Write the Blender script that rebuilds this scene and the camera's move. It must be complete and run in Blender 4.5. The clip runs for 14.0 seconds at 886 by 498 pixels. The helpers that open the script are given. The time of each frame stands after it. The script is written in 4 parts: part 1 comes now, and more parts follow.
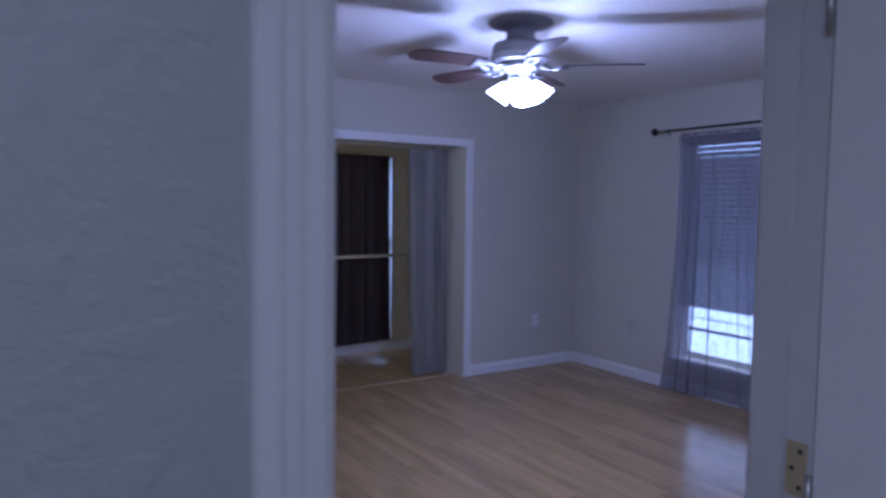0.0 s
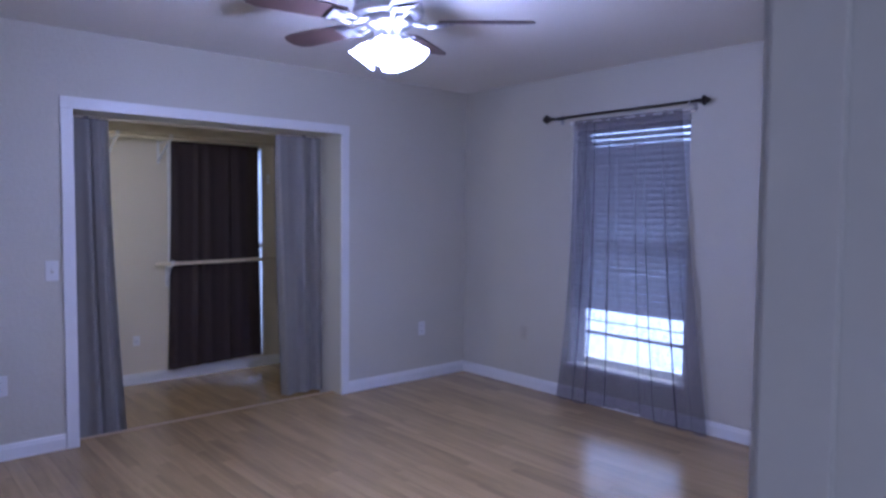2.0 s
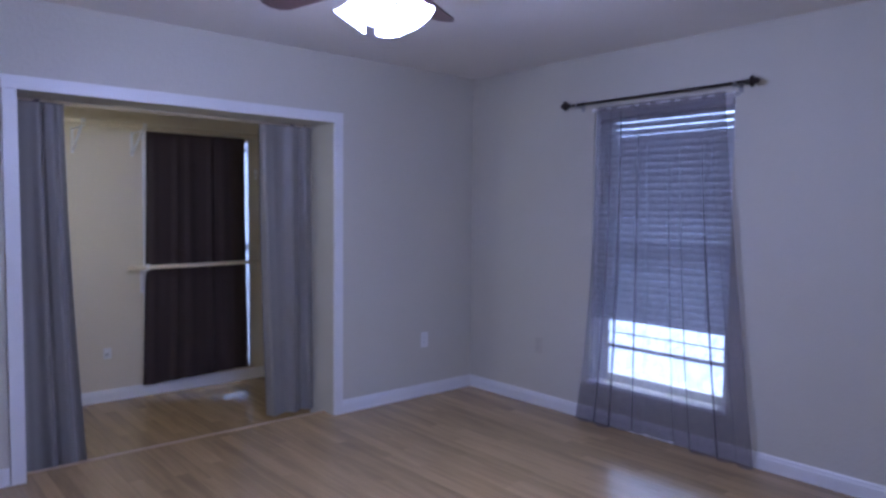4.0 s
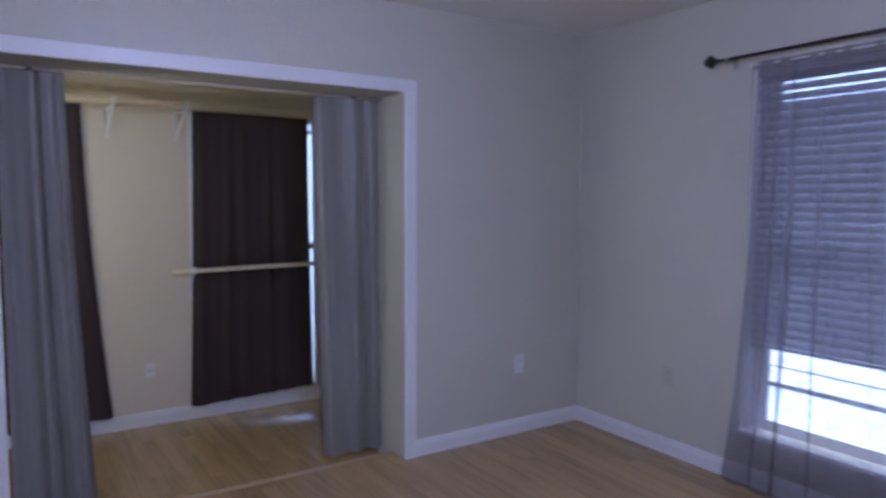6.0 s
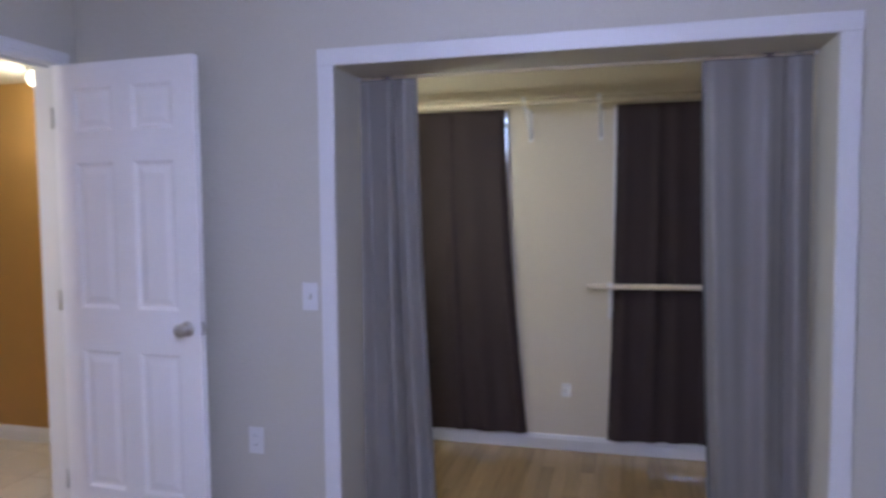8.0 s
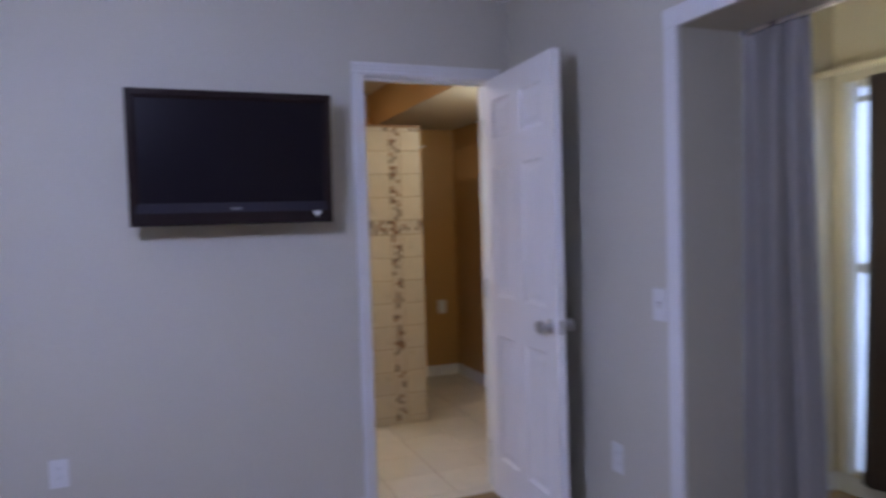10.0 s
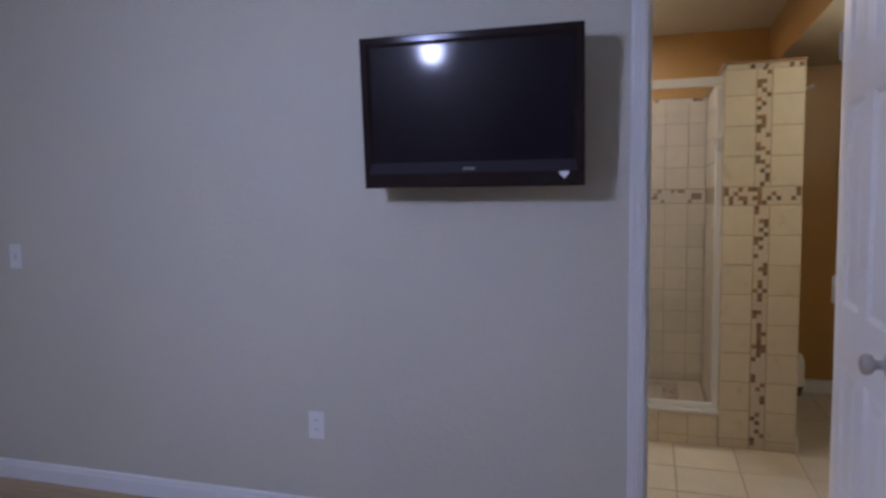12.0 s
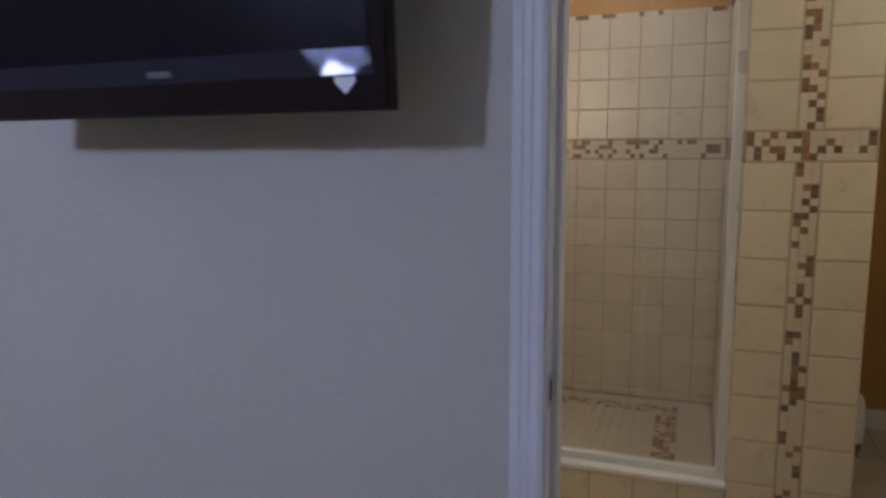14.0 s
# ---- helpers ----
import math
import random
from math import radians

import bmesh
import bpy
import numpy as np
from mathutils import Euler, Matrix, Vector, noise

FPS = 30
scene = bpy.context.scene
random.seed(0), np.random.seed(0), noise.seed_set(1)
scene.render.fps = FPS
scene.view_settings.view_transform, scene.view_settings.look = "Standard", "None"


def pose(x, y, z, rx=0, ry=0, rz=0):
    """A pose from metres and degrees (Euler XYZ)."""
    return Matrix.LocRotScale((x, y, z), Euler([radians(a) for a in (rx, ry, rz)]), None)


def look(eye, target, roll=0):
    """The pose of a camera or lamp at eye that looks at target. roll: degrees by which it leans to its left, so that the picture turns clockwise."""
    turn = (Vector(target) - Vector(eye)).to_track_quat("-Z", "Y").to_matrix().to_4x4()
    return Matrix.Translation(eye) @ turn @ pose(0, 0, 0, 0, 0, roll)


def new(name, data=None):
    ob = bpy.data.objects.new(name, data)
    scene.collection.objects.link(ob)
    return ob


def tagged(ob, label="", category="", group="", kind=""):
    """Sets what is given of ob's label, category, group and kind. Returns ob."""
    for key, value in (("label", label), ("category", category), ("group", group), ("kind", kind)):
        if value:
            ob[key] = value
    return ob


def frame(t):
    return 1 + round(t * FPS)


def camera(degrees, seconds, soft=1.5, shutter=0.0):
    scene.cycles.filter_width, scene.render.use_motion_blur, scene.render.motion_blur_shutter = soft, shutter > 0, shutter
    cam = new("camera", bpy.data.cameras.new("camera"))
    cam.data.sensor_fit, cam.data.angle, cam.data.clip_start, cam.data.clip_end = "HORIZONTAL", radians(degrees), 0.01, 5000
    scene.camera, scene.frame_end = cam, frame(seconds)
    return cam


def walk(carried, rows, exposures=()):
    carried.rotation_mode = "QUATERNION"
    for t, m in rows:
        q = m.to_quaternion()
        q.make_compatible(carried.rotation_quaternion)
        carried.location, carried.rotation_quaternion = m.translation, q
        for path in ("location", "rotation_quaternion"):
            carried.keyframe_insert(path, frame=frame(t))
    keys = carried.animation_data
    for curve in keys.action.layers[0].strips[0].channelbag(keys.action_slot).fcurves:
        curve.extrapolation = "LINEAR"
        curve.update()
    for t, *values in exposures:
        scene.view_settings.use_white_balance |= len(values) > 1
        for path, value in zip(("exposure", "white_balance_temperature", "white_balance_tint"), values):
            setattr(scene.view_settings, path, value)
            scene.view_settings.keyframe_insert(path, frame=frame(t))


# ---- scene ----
PATH = [
    (0, (-4.644, -4.884, 1.498), (-3.567, -3.206, 1.368), 0.8),
    (0.5, (-4.511, -4.787, 1.466), (-3.315, -3.188, 1.355), 0.6),
    (0.9, (-4.443, -4.675, 1.436), (-3.166, -3.14, 1.329), 0.5),
    (1, (-4.425, -4.66, 1.429), (-3.136, -3.135, 1.322), 0.6),
    (1.5, (-4.292, -4.563, 1.417), (-2.979, -3.059, 1.312), 0.5),
    (2, (-4.148, -4.449, 1.409), (-2.833, -2.947, 1.301), 0.5),
    (2.5, (-4.03, -4.314, 1.429), (-2.71, -2.815, 1.319), 0.5),
    (5, (-3.554, -3.62, 1.395), (-2.272, -2.089, 1.277), 0.6),
    (5.5, (-3.372, -3.356, 1.417), (-2.132, -1.792, 1.288), 0.5),
    (6, (-3.128, -3.206, 1.433), (-2.039, -1.535, 1.284), 0.2),
    (6.5, (-2.887, -3.056, 1.404), (-2.13, -1.21, 1.272), 0.2),
    (7, (-2.622, -2.883, 1.419), (-2.141, -0.947, 1.284), 0.2),
    (7.5, (-2.32, -2.726, 1.416), (-2.275, -0.731, 1.282), -0.4),
    (7.7, (-2.183, -2.687, 1.421), (-2.377, -0.701, 1.289), -0.5),
    (9.8, (-1.223, -1.7, 1.367), (-2.978, -0.745, 1.288), -1.3),
    (10, (-1.269, -1.586, 1.365), (-3.13, -0.859, 1.285), -1.7),
    (10.5, (-1.368, -1.328, 1.362), (-3.344, -1.029, 1.279), -1.0),
    (11, (-1.477, -1.093, 1.358), (-3.474, -1.097, 1.255), -1.0),
    (11.5, (-1.676, -0.902, 1.36), (-3.642, -1.249, 1.241), -0.8),
    (12, (-1.839, -0.723, 1.34), (-3.747, -1.305, 1.192), -0.6),
    (12.5, (-2.071, -0.626, 1.353), (-3.945, -1.302, 1.175), -0.4),
    (13, (-2.442, -0.548, 1.315), (-4.309, -1.234, 1.103), -0.2),
    (13.5, (-2.84, -0.486, 1.293), (-4.7, -1.177, 1.038), -0.4),
    (14, (-3.279, -0.533, 1.315), (-5.144, -1.202, 1.041), -0.3),
]
cam = camera(65.5, 14.0, soft=2.9, shutter=0.5)
walk(cam, [(t, look(eye, target, roll)) for t, eye, target, roll in PATH],
     exposures=[(0, 0.02, 4970, 9), (0.5, 0.16, 4990, 9), (1.0, 0.38, 5080, 9), (2.5, 0.56, 5200, 8), (5.0, 0.58, 5440, 5), (6.5, 0.70, 5700, 3),
                (7.5, 0.92, 5830, 1), (10.0, 0.56, 5880, 0), (11.5, 0.44, 5960, -2), (14.0, 0.22, 5920, -5)])

# ---- light ----
world = bpy.data.worlds.new("sky")
scene.world = world
world.use_nodes = True
wn = world.node_tree
sky = wn.nodes.new("ShaderNodeTexSky")
sky.sky_type, sky.sun_disc = "NISHITA", False
sky.sun_elevation, sky.sun_rotation = radians(75), radians(104)
wn.links.new(sky.outputs[0], wn.nodes["Background"].inputs[0])
wn.nodes["Background"].inputs[1].default_value = 0.1
sun_data = bpy.data.lights.new("sun", "SUN")
sun_data.energy, sun_data.angle, sun_data.color = 5.0, radians(3), (1, 0.95, 0.88)
sun = new("sun", sun_data)
sun.matrix_world = look((8, -2, 30.8), (0, 0, 0))

FAN_GLOW = 23.0          # radiance of the lit glass shades
FAN_TINT = (0.61, 0.625, 1.05)
DAY_GLOW = 2.4          # radiance of the bright yard behind the windows
BATH_WATTS = 12.3

# the open lower ends of the four lit shades
fan_data = bpy.data.lights.new("fan_bulbs", "POINT")
fan_data.energy, fan_data.color, fan_data.shadow_soft_size = 44.0, (0.635, 0.62, 1.0), 0.07
fan_lamp = new("fan_bulbs", fan_data)
fan_lamp.matrix_world = look((-2.36, -2.04, 1.985), (-2.36, -2.04, 0))
down_data = bpy.data.lights.new("fan_shade_openings", "SPOT")
down_data.energy, down_data.color, down_data.shadow_soft_size = 30.0, (0.635, 0.62, 1.0), 0.06
down_data.spot_size, down_data.spot_blend = radians(160), 1.0
down_lamp = new("fan_shade_openings", down_data)
down_lamp.matrix_world = look((-2.36, -2.04, 1.98), (-2.36, -2.04, 0))
# unseen fill lamp, added to light the tiled end wall and shower evenly
bath_fill_data = bpy.data.lights.new("bath_fill_lamp", "POINT")
bath_fill_data.energy, bath_fill_data.color, bath_fill_data.shadow_soft_size = BATH_WATTS, (1.0, 0.905, 0.80), 0.06
bath_fill_lamp = new("bath_fill_lamp", bath_fill_data)
bath_fill_lamp.matrix_world = look((-4.66, -1.35, 1.62), (-4.66, -1.35, 0))
# unseen fill lamp, added to brighten the tiles inside the shower
shower_fill_data = bpy.data.lights.new("shower_fill_lamp", "AREA")
shower_fill_data.shape, shower_fill_data.size, shower_fill_data.energy, shower_fill_data.color = "DISK", 0.16, 4.8, (1.0, 0.82, 0.90)
shower_fill = new("shower_fill_lamp", shower_fill_data)
shower_fill.matrix_world = look((-6.3, -0.95, 2.41), (-6.3, -0.95, 0))
globe_data = bpy.data.lights.new("globe_lamp", "POINT")
globe_data.energy, globe_data.color, globe_data.shadow_soft_size = 7.6, (1.0, 0.91, 0.79), 0.06
globe_lamp = new("globe_lamp", globe_data)
globe_lamp.matrix_world = look((-5.0, 0.45, 2.01), (-5.0, 0.45, 0))
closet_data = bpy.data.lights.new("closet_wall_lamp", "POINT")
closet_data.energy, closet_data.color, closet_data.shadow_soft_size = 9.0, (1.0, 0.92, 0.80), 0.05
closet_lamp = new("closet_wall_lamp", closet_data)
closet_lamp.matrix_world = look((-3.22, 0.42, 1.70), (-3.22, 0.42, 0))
hall_data = bpy.data.lights.new("hall_ceiling_lamp", "AREA")
hall_data.shape, hall_data.size, hall_data.energy, hall_data.color = "DISK", 0.3, 13.2, (0.80, 0.76, 0.96)
hall_lamp = new("hall_ceiling_lamp", hall_data)
hall_lamp.matrix_world = look((-5.0, -5.6, 2.40), (-5.0, -5.6, 0))

# ---- plan ----
XW, XE, YN, YS, ZC = -4.365, 0.0, 0.0, -4.19, 2.44
TH = 0.12                       # partition thickness
OPL, OPR, OPH, OPD = -3.116, -1.288, 1.985, 0.30   # closet opening and its depth
CLW, CLE, CLB = -3.78, -0.95, 1.52                 # closet walls
WY0, WY1, WZ0, WZ1 = -2.13, -1.168, 0.255, 2.085      # bedroom window
CLF = -0.055                                       # closet floor, a low step down
BDL, BDR, BDH = -0.742, -0.112, 2.045              # bathroom doorway
EDL, EDR, EDH = -4.392, -3.56, 2.045               # entry doorway
BXB, BYN, BYS = -6.95, 0.76, -2.0                  # bathroom walls
PX, PY0, PY1, PZ = -5.69, -0.378, -0.003, 2.005    # tiled shower wall end


# ---- materials ----
def material(name, col, rough=0.5, metal=0.0, var=0.06, scale=3.0, bump=0.0, bscale=120.0, rvar=0.08, fine=0.03,
             stretch=(1, 1, 1), by_object=0.0, knock=0.0, relief=0.26):
    m = bpy.data.materials.new(name)
    m.use_nodes = True
    nt = m.node_tree
    b = nt.nodes["Principled BSDF"]
    tc = nt.nodes.new("ShaderNodeTexCoord")
    mp = nt.nodes.new("ShaderNodeMapping")
    mp.inputs["Scale"].default_value = stretch
    nt.links.new(tc.outputs["Object"], mp.inputs["Vector"])
    big = nt.nodes.new("ShaderNodeTexNoise")
    big.inputs["Scale"].default_value, big.inputs["Detail"].default_value = scale, 4
    small = nt.nodes.new("ShaderNodeTexNoise")
    small.inputs["Scale"].default_value, small.inputs["Detail"].default_value = bscale, 3
    vec = mp.outputs[0]
    info = nt.nodes.new("ShaderNodeObjectInfo")
    if by_object:
        shift = nt.nodes.new("ShaderNodeVectorMath")
        shift.operation = "MULTIPLY_ADD"
        cmb = nt.nodes.new("ShaderNodeCombineXYZ")
        for i in range(3):
            nt.links.new(info.outputs["Random"], cmb.inputs[i])
        nt.links.new(cmb.outputs[0], shift.inputs[0])
        shift.inputs[1].default_value = (31, 57, 13)
        nt.links.new(vec, shift.inputs[2])
        vec = shift.outputs[0]
    nt.links.new(vec, big.inputs["Vector"])
    nt.links.new(vec, small.inputs["Vector"])
    # brightness factor: 1 + var*(big) + fine*(small) + by_object*(random)
    def madd(src, k, add):
        n = nt.nodes.new("ShaderNodeMath")
        n.operation = "MULTIPLY_ADD"
        nt.links.new(src, n.inputs[0])
        n.inputs[1].default_value = k
        if isinstance(add, float):
            n.inputs[2].default_value = add
        else:
            nt.links.new(add, n.inputs[2])
        return n.outputs[0]
    f = madd(big.outputs["Fac"], 2 * var, 1.0 - var)
    f = madd(small.outputs["Fac"], 2 * fine, f)
    f = madd(info.outputs["Random"], 2 * by_object, f)
    mul = nt.nodes.new("ShaderNodeVectorMath")
    mul.operation = "SCALE"
    mul.inputs[0].default_value = [c * (1 - fine - by_object) for c in col]
    nt.links.new(f, mul.inputs["Scale"])
    nt.links.new(mul.outputs[0], b.inputs["Base Color"])
    nt.links.new(madd(big.outputs["Fac"], 2 * rvar, rough - rvar), b.inputs["Roughness"])
    b.inputs["Metallic"].default_value = metal
    if bump:
        bp = nt.nodes.new("ShaderNodeBump")
        bp.inputs["Distance"].default_value = bump
        bp.inputs["Strength"].default_value = 0.6
        nt.links.new(small.outputs["Fac"], bp.inputs["Height"])
        nt.links.new(bp.outputs[0], b.inputs["Normal"])
        if knock:
            kn = nt.nodes.new("ShaderNodeTexNoise")
            kn.inputs["Scale"].default_value, kn.inputs["Detail"].default_value = knock, 3
            nt.links.new(vec, kn.inputs["Vector"])
            mr = nt.nodes.new("ShaderNodeMapRange")
            mr.inputs["From Min"].default_value, mr.inputs["From Max"].default_value = 0.47, 0.6
            nt.links.new(kn.outputs["Fac"], mr.inputs["Value"])
            b2 = nt.nodes.new("ShaderNodeBump")
            b2.inputs["Distance"].default_value, b2.inputs["Strength"].default_value = 0.0016, relief
            nt.links.new(mr.outputs[0], b2.inputs["Height"])
            nt.links.new(bp.outputs[0], b2.inputs["Normal"])
            nt.links.new(b2.outputs[0], b.inputs["Normal"])
    return m


def glow(name, col, strength, var=0.0, scale=3.0):
    m = bpy.data.materials.new(name)
    m.use_nodes = True
    nt = m.node_tree
    b = nt.nodes["Principled BSDF"]
    b.inputs["Base Color"].default_value = (*col, 1)
    b.inputs["Emission Color"].default_value = (*col, 1)
    b.inputs["Emission Strength"].default_value = strength
    if var:
        tc = nt.nodes.new("ShaderNodeTexCoord")
        n = nt.nodes.new("ShaderNodeTexNoise")
        n.inputs["Scale"].default_value, n.inputs["Detail"].default_value = scale, 5
        mp = nt.nodes.new("ShaderNodeMapping")
        mp.inputs["Scale"].default_value = (1, 1.8, 1)
        nt.links.new(tc.outputs["Object"], mp.inputs["Vector"])
        nt.links.new(mp.outputs[0], n.inputs["Vector"])
        mr = nt.nodes.new("ShaderNodeMapRange")
        mr.inputs["To Min"].default_value, mr.inputs["To Max"].default_value = strength * (1 - var), strength * (1 + var)
        mr.inputs["From Min"].default_value, mr.inputs["From Max"].default_value = 0.3, 0.7
        nt.links.new(n.outputs["Fac"], mr.inputs["Value"])
        nt.links.new(mr.outputs[0], b.inputs["Emission Strength"])
    return m


def sheer_material(name, col, clear):
    m = bpy.data.materials.new(name)
    m.use_nodes = True
    nt = m.node_tree
    out = nt.nodes["Material Output"]
    nt.nodes.remove(nt.nodes["Principled BSDF"])
    tr = nt.nodes.new("ShaderNodeBsdfTransparent")
    df = nt.nodes.new("ShaderNodeBsdfDiffuse")
    tl = nt.nodes.new("ShaderNodeBsdfTranslucent")
    tc = nt.nodes.new("ShaderNodeTexCoord")
    nz = nt.nodes.new("ShaderNodeTexNoise")
    nz.inputs["Scale"].default_value, nz.inputs["Detail"].default_value = 260, 2
    nt.links.new(tc.outputs["Object"], nz.inputs["Vector"])
    mr = nt.nodes.new("ShaderNodeMapRange")
    mr.inputs["To Min"].default_value, mr.inputs["To Max"].default_value = 1 - clear - 0.08, 1 - clear + 0.08
    nt.links.new(nz.outputs["Fac"], mr.inputs["Value"])
    df.inputs["Color"].default_value = (*col, 1)
    tl.inputs["Color"].default_value = (*[min(0.6, c * 1.2) for c in col], 1)
    a, b = nt.nodes.new("ShaderNodeMixShader"), nt.nodes.new("ShaderNodeMixShader")
    a.inputs[0].default_value = 0.5
    nt.links.new(df.outputs[0], a.inputs[1])
    nt.links.new(tl.outputs[0], a.inputs[2])
    nt.links.new(mr.outputs[0], b.inputs[0])
    nt.links.new(tr.outputs[0], b.inputs[1])
    nt.links.new(a.outputs[0], b.inputs[2])
    nt.links.new(b.outputs[0], out.inputs[0])
    return m


def glass_material(name):
    m = bpy.data.materials.new(name)
    m.use_nodes = True
    b = m.node_tree.nodes["Principled BSDF"]
    b.inputs["Base Color"].default_value = (0.98, 0.975, 0.97, 1)
    b.inputs["Roughness"].default_value = 0.02
    b.inputs["IOR"].default_value = 1.45
    b.inputs["Transmission Weight"].default_value = 1.0
    return m


M_WALL = material("greige_wall_paint", (0.505, 0.487, 0.415), 0.62, var=0.05, scale=1.6, bump=0.0012, bscale=140, knock=42)
M_HALL = material("hall_wall_paint", (0.39, 0.40, 0.39), 0.6, var=0.05, scale=1.6, bump=0.002, bscale=110, knock=34, relief=0.5)
M_CLOSET = material("cream_wall_paint", (0.60, 0.54, 0.42), 0.62, var=0.05, scale=1.5, bump=0.001, bscale=140, knock=42)
M_CEIL = material("white_ceiling_paint", (0.73, 0.715, 0.665), 0.75, var=0.04, scale=1.2, bump=0.0015, bscale=90, knock=30)
M_TRIM = material("white_trim_paint", (0.67, 0.67, 0.67), 0.35, var=0.04, scale=4, bump=0.0003, bscale=60)
M_DOOR = material("white_door_paint", (0.82, 0.815, 0.81), 0.38, var=0.04, scale=3, bump=0.0003, bscale=80)
M_PLANK = material("honey_oak_laminate", (0.365, 0.25, 0.118), 0.18, var=0.46, scale=3.4, bump=0.0002, bscale=60,
                   fine=0.16, stretch=(9, 0.7, 9), by_object=0.21, rvar=0.05)
M_UNDER = material("floor_joint_dark", (0.10, 0.06, 0.035), 0.6)
M_STRIP = material("oak_threshold", (0.34, 0.23, 0.135), 0.4, var=0.1, scale=8)
M_GREY = material("silver_grey_satin", (0.215, 0.204, 0.188), 0.45, var=0.05, scale=5, fine=0.05, bscale=300, bump=0.00015, stretch=(1, 1, 0.3))
M_PLUM = material("dark_plum_heading", (0.075, 0.058, 0.062), 0.7, var=0.1, scale=40)
M_DARK = material("dark_brown_blackout", (0.031, 0.019, 0.019), 0.8, var=0.15, scale=7, fine=0.1, bscale=300, stretch=(1, 1, 0.15), bump=0.0003)
M_SHEER = sheer_material("grey_sheer_voile", (0.225, 0.208, 0.245), 0.44)
M_SLAT = material("white_blind_slat", (0.50, 0.50, 0.52), 0.5, var=0.03)
M_IRON = material("dark_bronze_iron", (0.035, 0.026, 0.024), 0.4, metal=0.6, var=0.2, scale=30)
M_NICKEL = material("brushed_nickel", (0.52, 0.51, 0.50), 0.33, metal=1.0, var=0.06, scale=20, rvar=0.05)
M_PEWTER = material("dark_pewter", (0.34, 0.33, 0.34), 0.42, metal=0.6, var=0.1, scale=12)
M_BLADE = material("dark_walnut_blade", (0.055, 0.032, 0.026), 0.4, var=0.3, scale=5, stretch=(2, 12, 12))
M_BRASS = material("aged_brass", (0.58, 0.49, 0.30), 0.45, metal=0.4, var=0.15, scale=60)
M_PLATE = material("white_plastic_plate", (0.66, 0.66, 0.66), 0.35, var=0.03)
M_ALMOND = material("almond_plastic_plate", (0.46, 0.435, 0.365), 0.4, var=0.03)
M_SLOT = material("dark_slot", (0.03, 0.03, 0.03), 0.6)
M_BEZEL = material("gloss_black_plastic", (0.019, 0.013, 0.013), 0.12, var=0.05, rvar=0.03)
M_BEZEL.node_tree.nodes["Principled BSDF"].inputs["Specular IOR Level"].default_value = 0.14
M_SCREEN = material("dark_matte_screen", (0.0085, 0.0065, 0.0095), 0.33, var=0.05, rvar=0.02)
M_SCREEN.node_tree.nodes["Principled BSDF"].inputs["Coat Weight"].default_value = 0.24
M_SCREEN.node_tree.nodes["Principled BSDF"].inputs["Specular IOR Level"].default_value = 0.05
M_SCREEN.node_tree.nodes["Principled BSDF"].inputs["Coat Roughness"].default_value = 0.09
M_SPEAK = material("dark_slate_trim", (0.032, 0.030, 0.038), 0.04, var=0.1, rvar=0.008)
M_SPEAK.node_tree.nodes["Principled BSDF"].inputs["Specular IOR Level"].default_value = 0.06
M_MARK = material("pale_grey_mark", (0.13, 0.13, 0.14), 0.4)
M_STICK = material("white_sticker", (0.7, 0.7, 0.7), 0.5)
M_ORANGE = material("burnt_orange_paint", (0.40, 0.225, 0.068), 0.34, var=0.10, scale=2.2, bump=0.001, bscale=120, fine=0.05, knock=40)
M_BCEIL = material("cream_bath_ceiling", (0.55, 0.50, 0.40), 0.7, var=0.05, bump=0.0012, bscale=100)
M_TILE = material("cream_ceramic_tile", (0.53, 0.472, 0.365), 0.30, var=0.10, scale=14, fine=0.05, bscale=90, bump=0.0004, by_object=0.05)
M_FTILE = material("beige_floor_tile", (0.56, 0.505, 0.41), 0.35, var=0.14, scale=9, fine=0.06, bscale=70, bump=0.0004, by_object=0.06)
M_SHFL = material("tan_shower_floor_tile", (0.41, 0.345, 0.25), 0.4, var=0.14, scale=9, fine=0.06, bscale=70, bump=0.0004)
M_GROUT = material("tan_grout", (0.33, 0.245, 0.175), 0.8, var=0.1, scale=20)
M_SGROUT = material("sand_grout", (0.37, 0.305, 0.215), 0.8, var=0.1, scale=20)
M_MOSL = material("sand_mosaic", (0.56, 0.495, 0.40), 0.35, var=0.12, scale=30, by_object=0.1)
M_MOSD = material("dark_brown_mosaic", (0.150, 0.102, 0.072), 0.35, var=0.25, scale=60, by_object=0.25)
M_MOSR = material("rust_mosaic", (0.25, 0.138, 0.072), 0.35, var=0.25, scale=60, by_object=0.2)
M_GROUND = material("dry_grass_ground", (0.13, 0.12, 0.07), 0.9, var=0.3, scale=0.8, fine=0.2, bscale=20)
M_ALU = material("white_aluminium_frame", (0.66, 0.66, 0.66), 0.3, metal=0.2, var=0.04)
M_CAP = material("brown_stone_cap", (0.22, 0.12, 0.06), 0.4, var=0.2, scale=20)
M_BROWNP = material("brown_plastic", (0.07, 0.035, 0.025), 0.35)
M_GLASS = glass_material("clear_glass")
M_SHADE = glow("lit_frosted_glass", FAN_TINT, FAN_GLOW)
M_DAY = glow("bright_yard", (0.61, 0.70, 1.05), DAY_GLOW, 0.42, 13.0)
M_LAMP = glow("lit_opal_diffuser", (1.0, 0.88, 0.7), 2.0)
M_ROD = material("cream_painted_rod", (0.62, 0.55, 0.42), 0.4, var=0.06, scale=20)


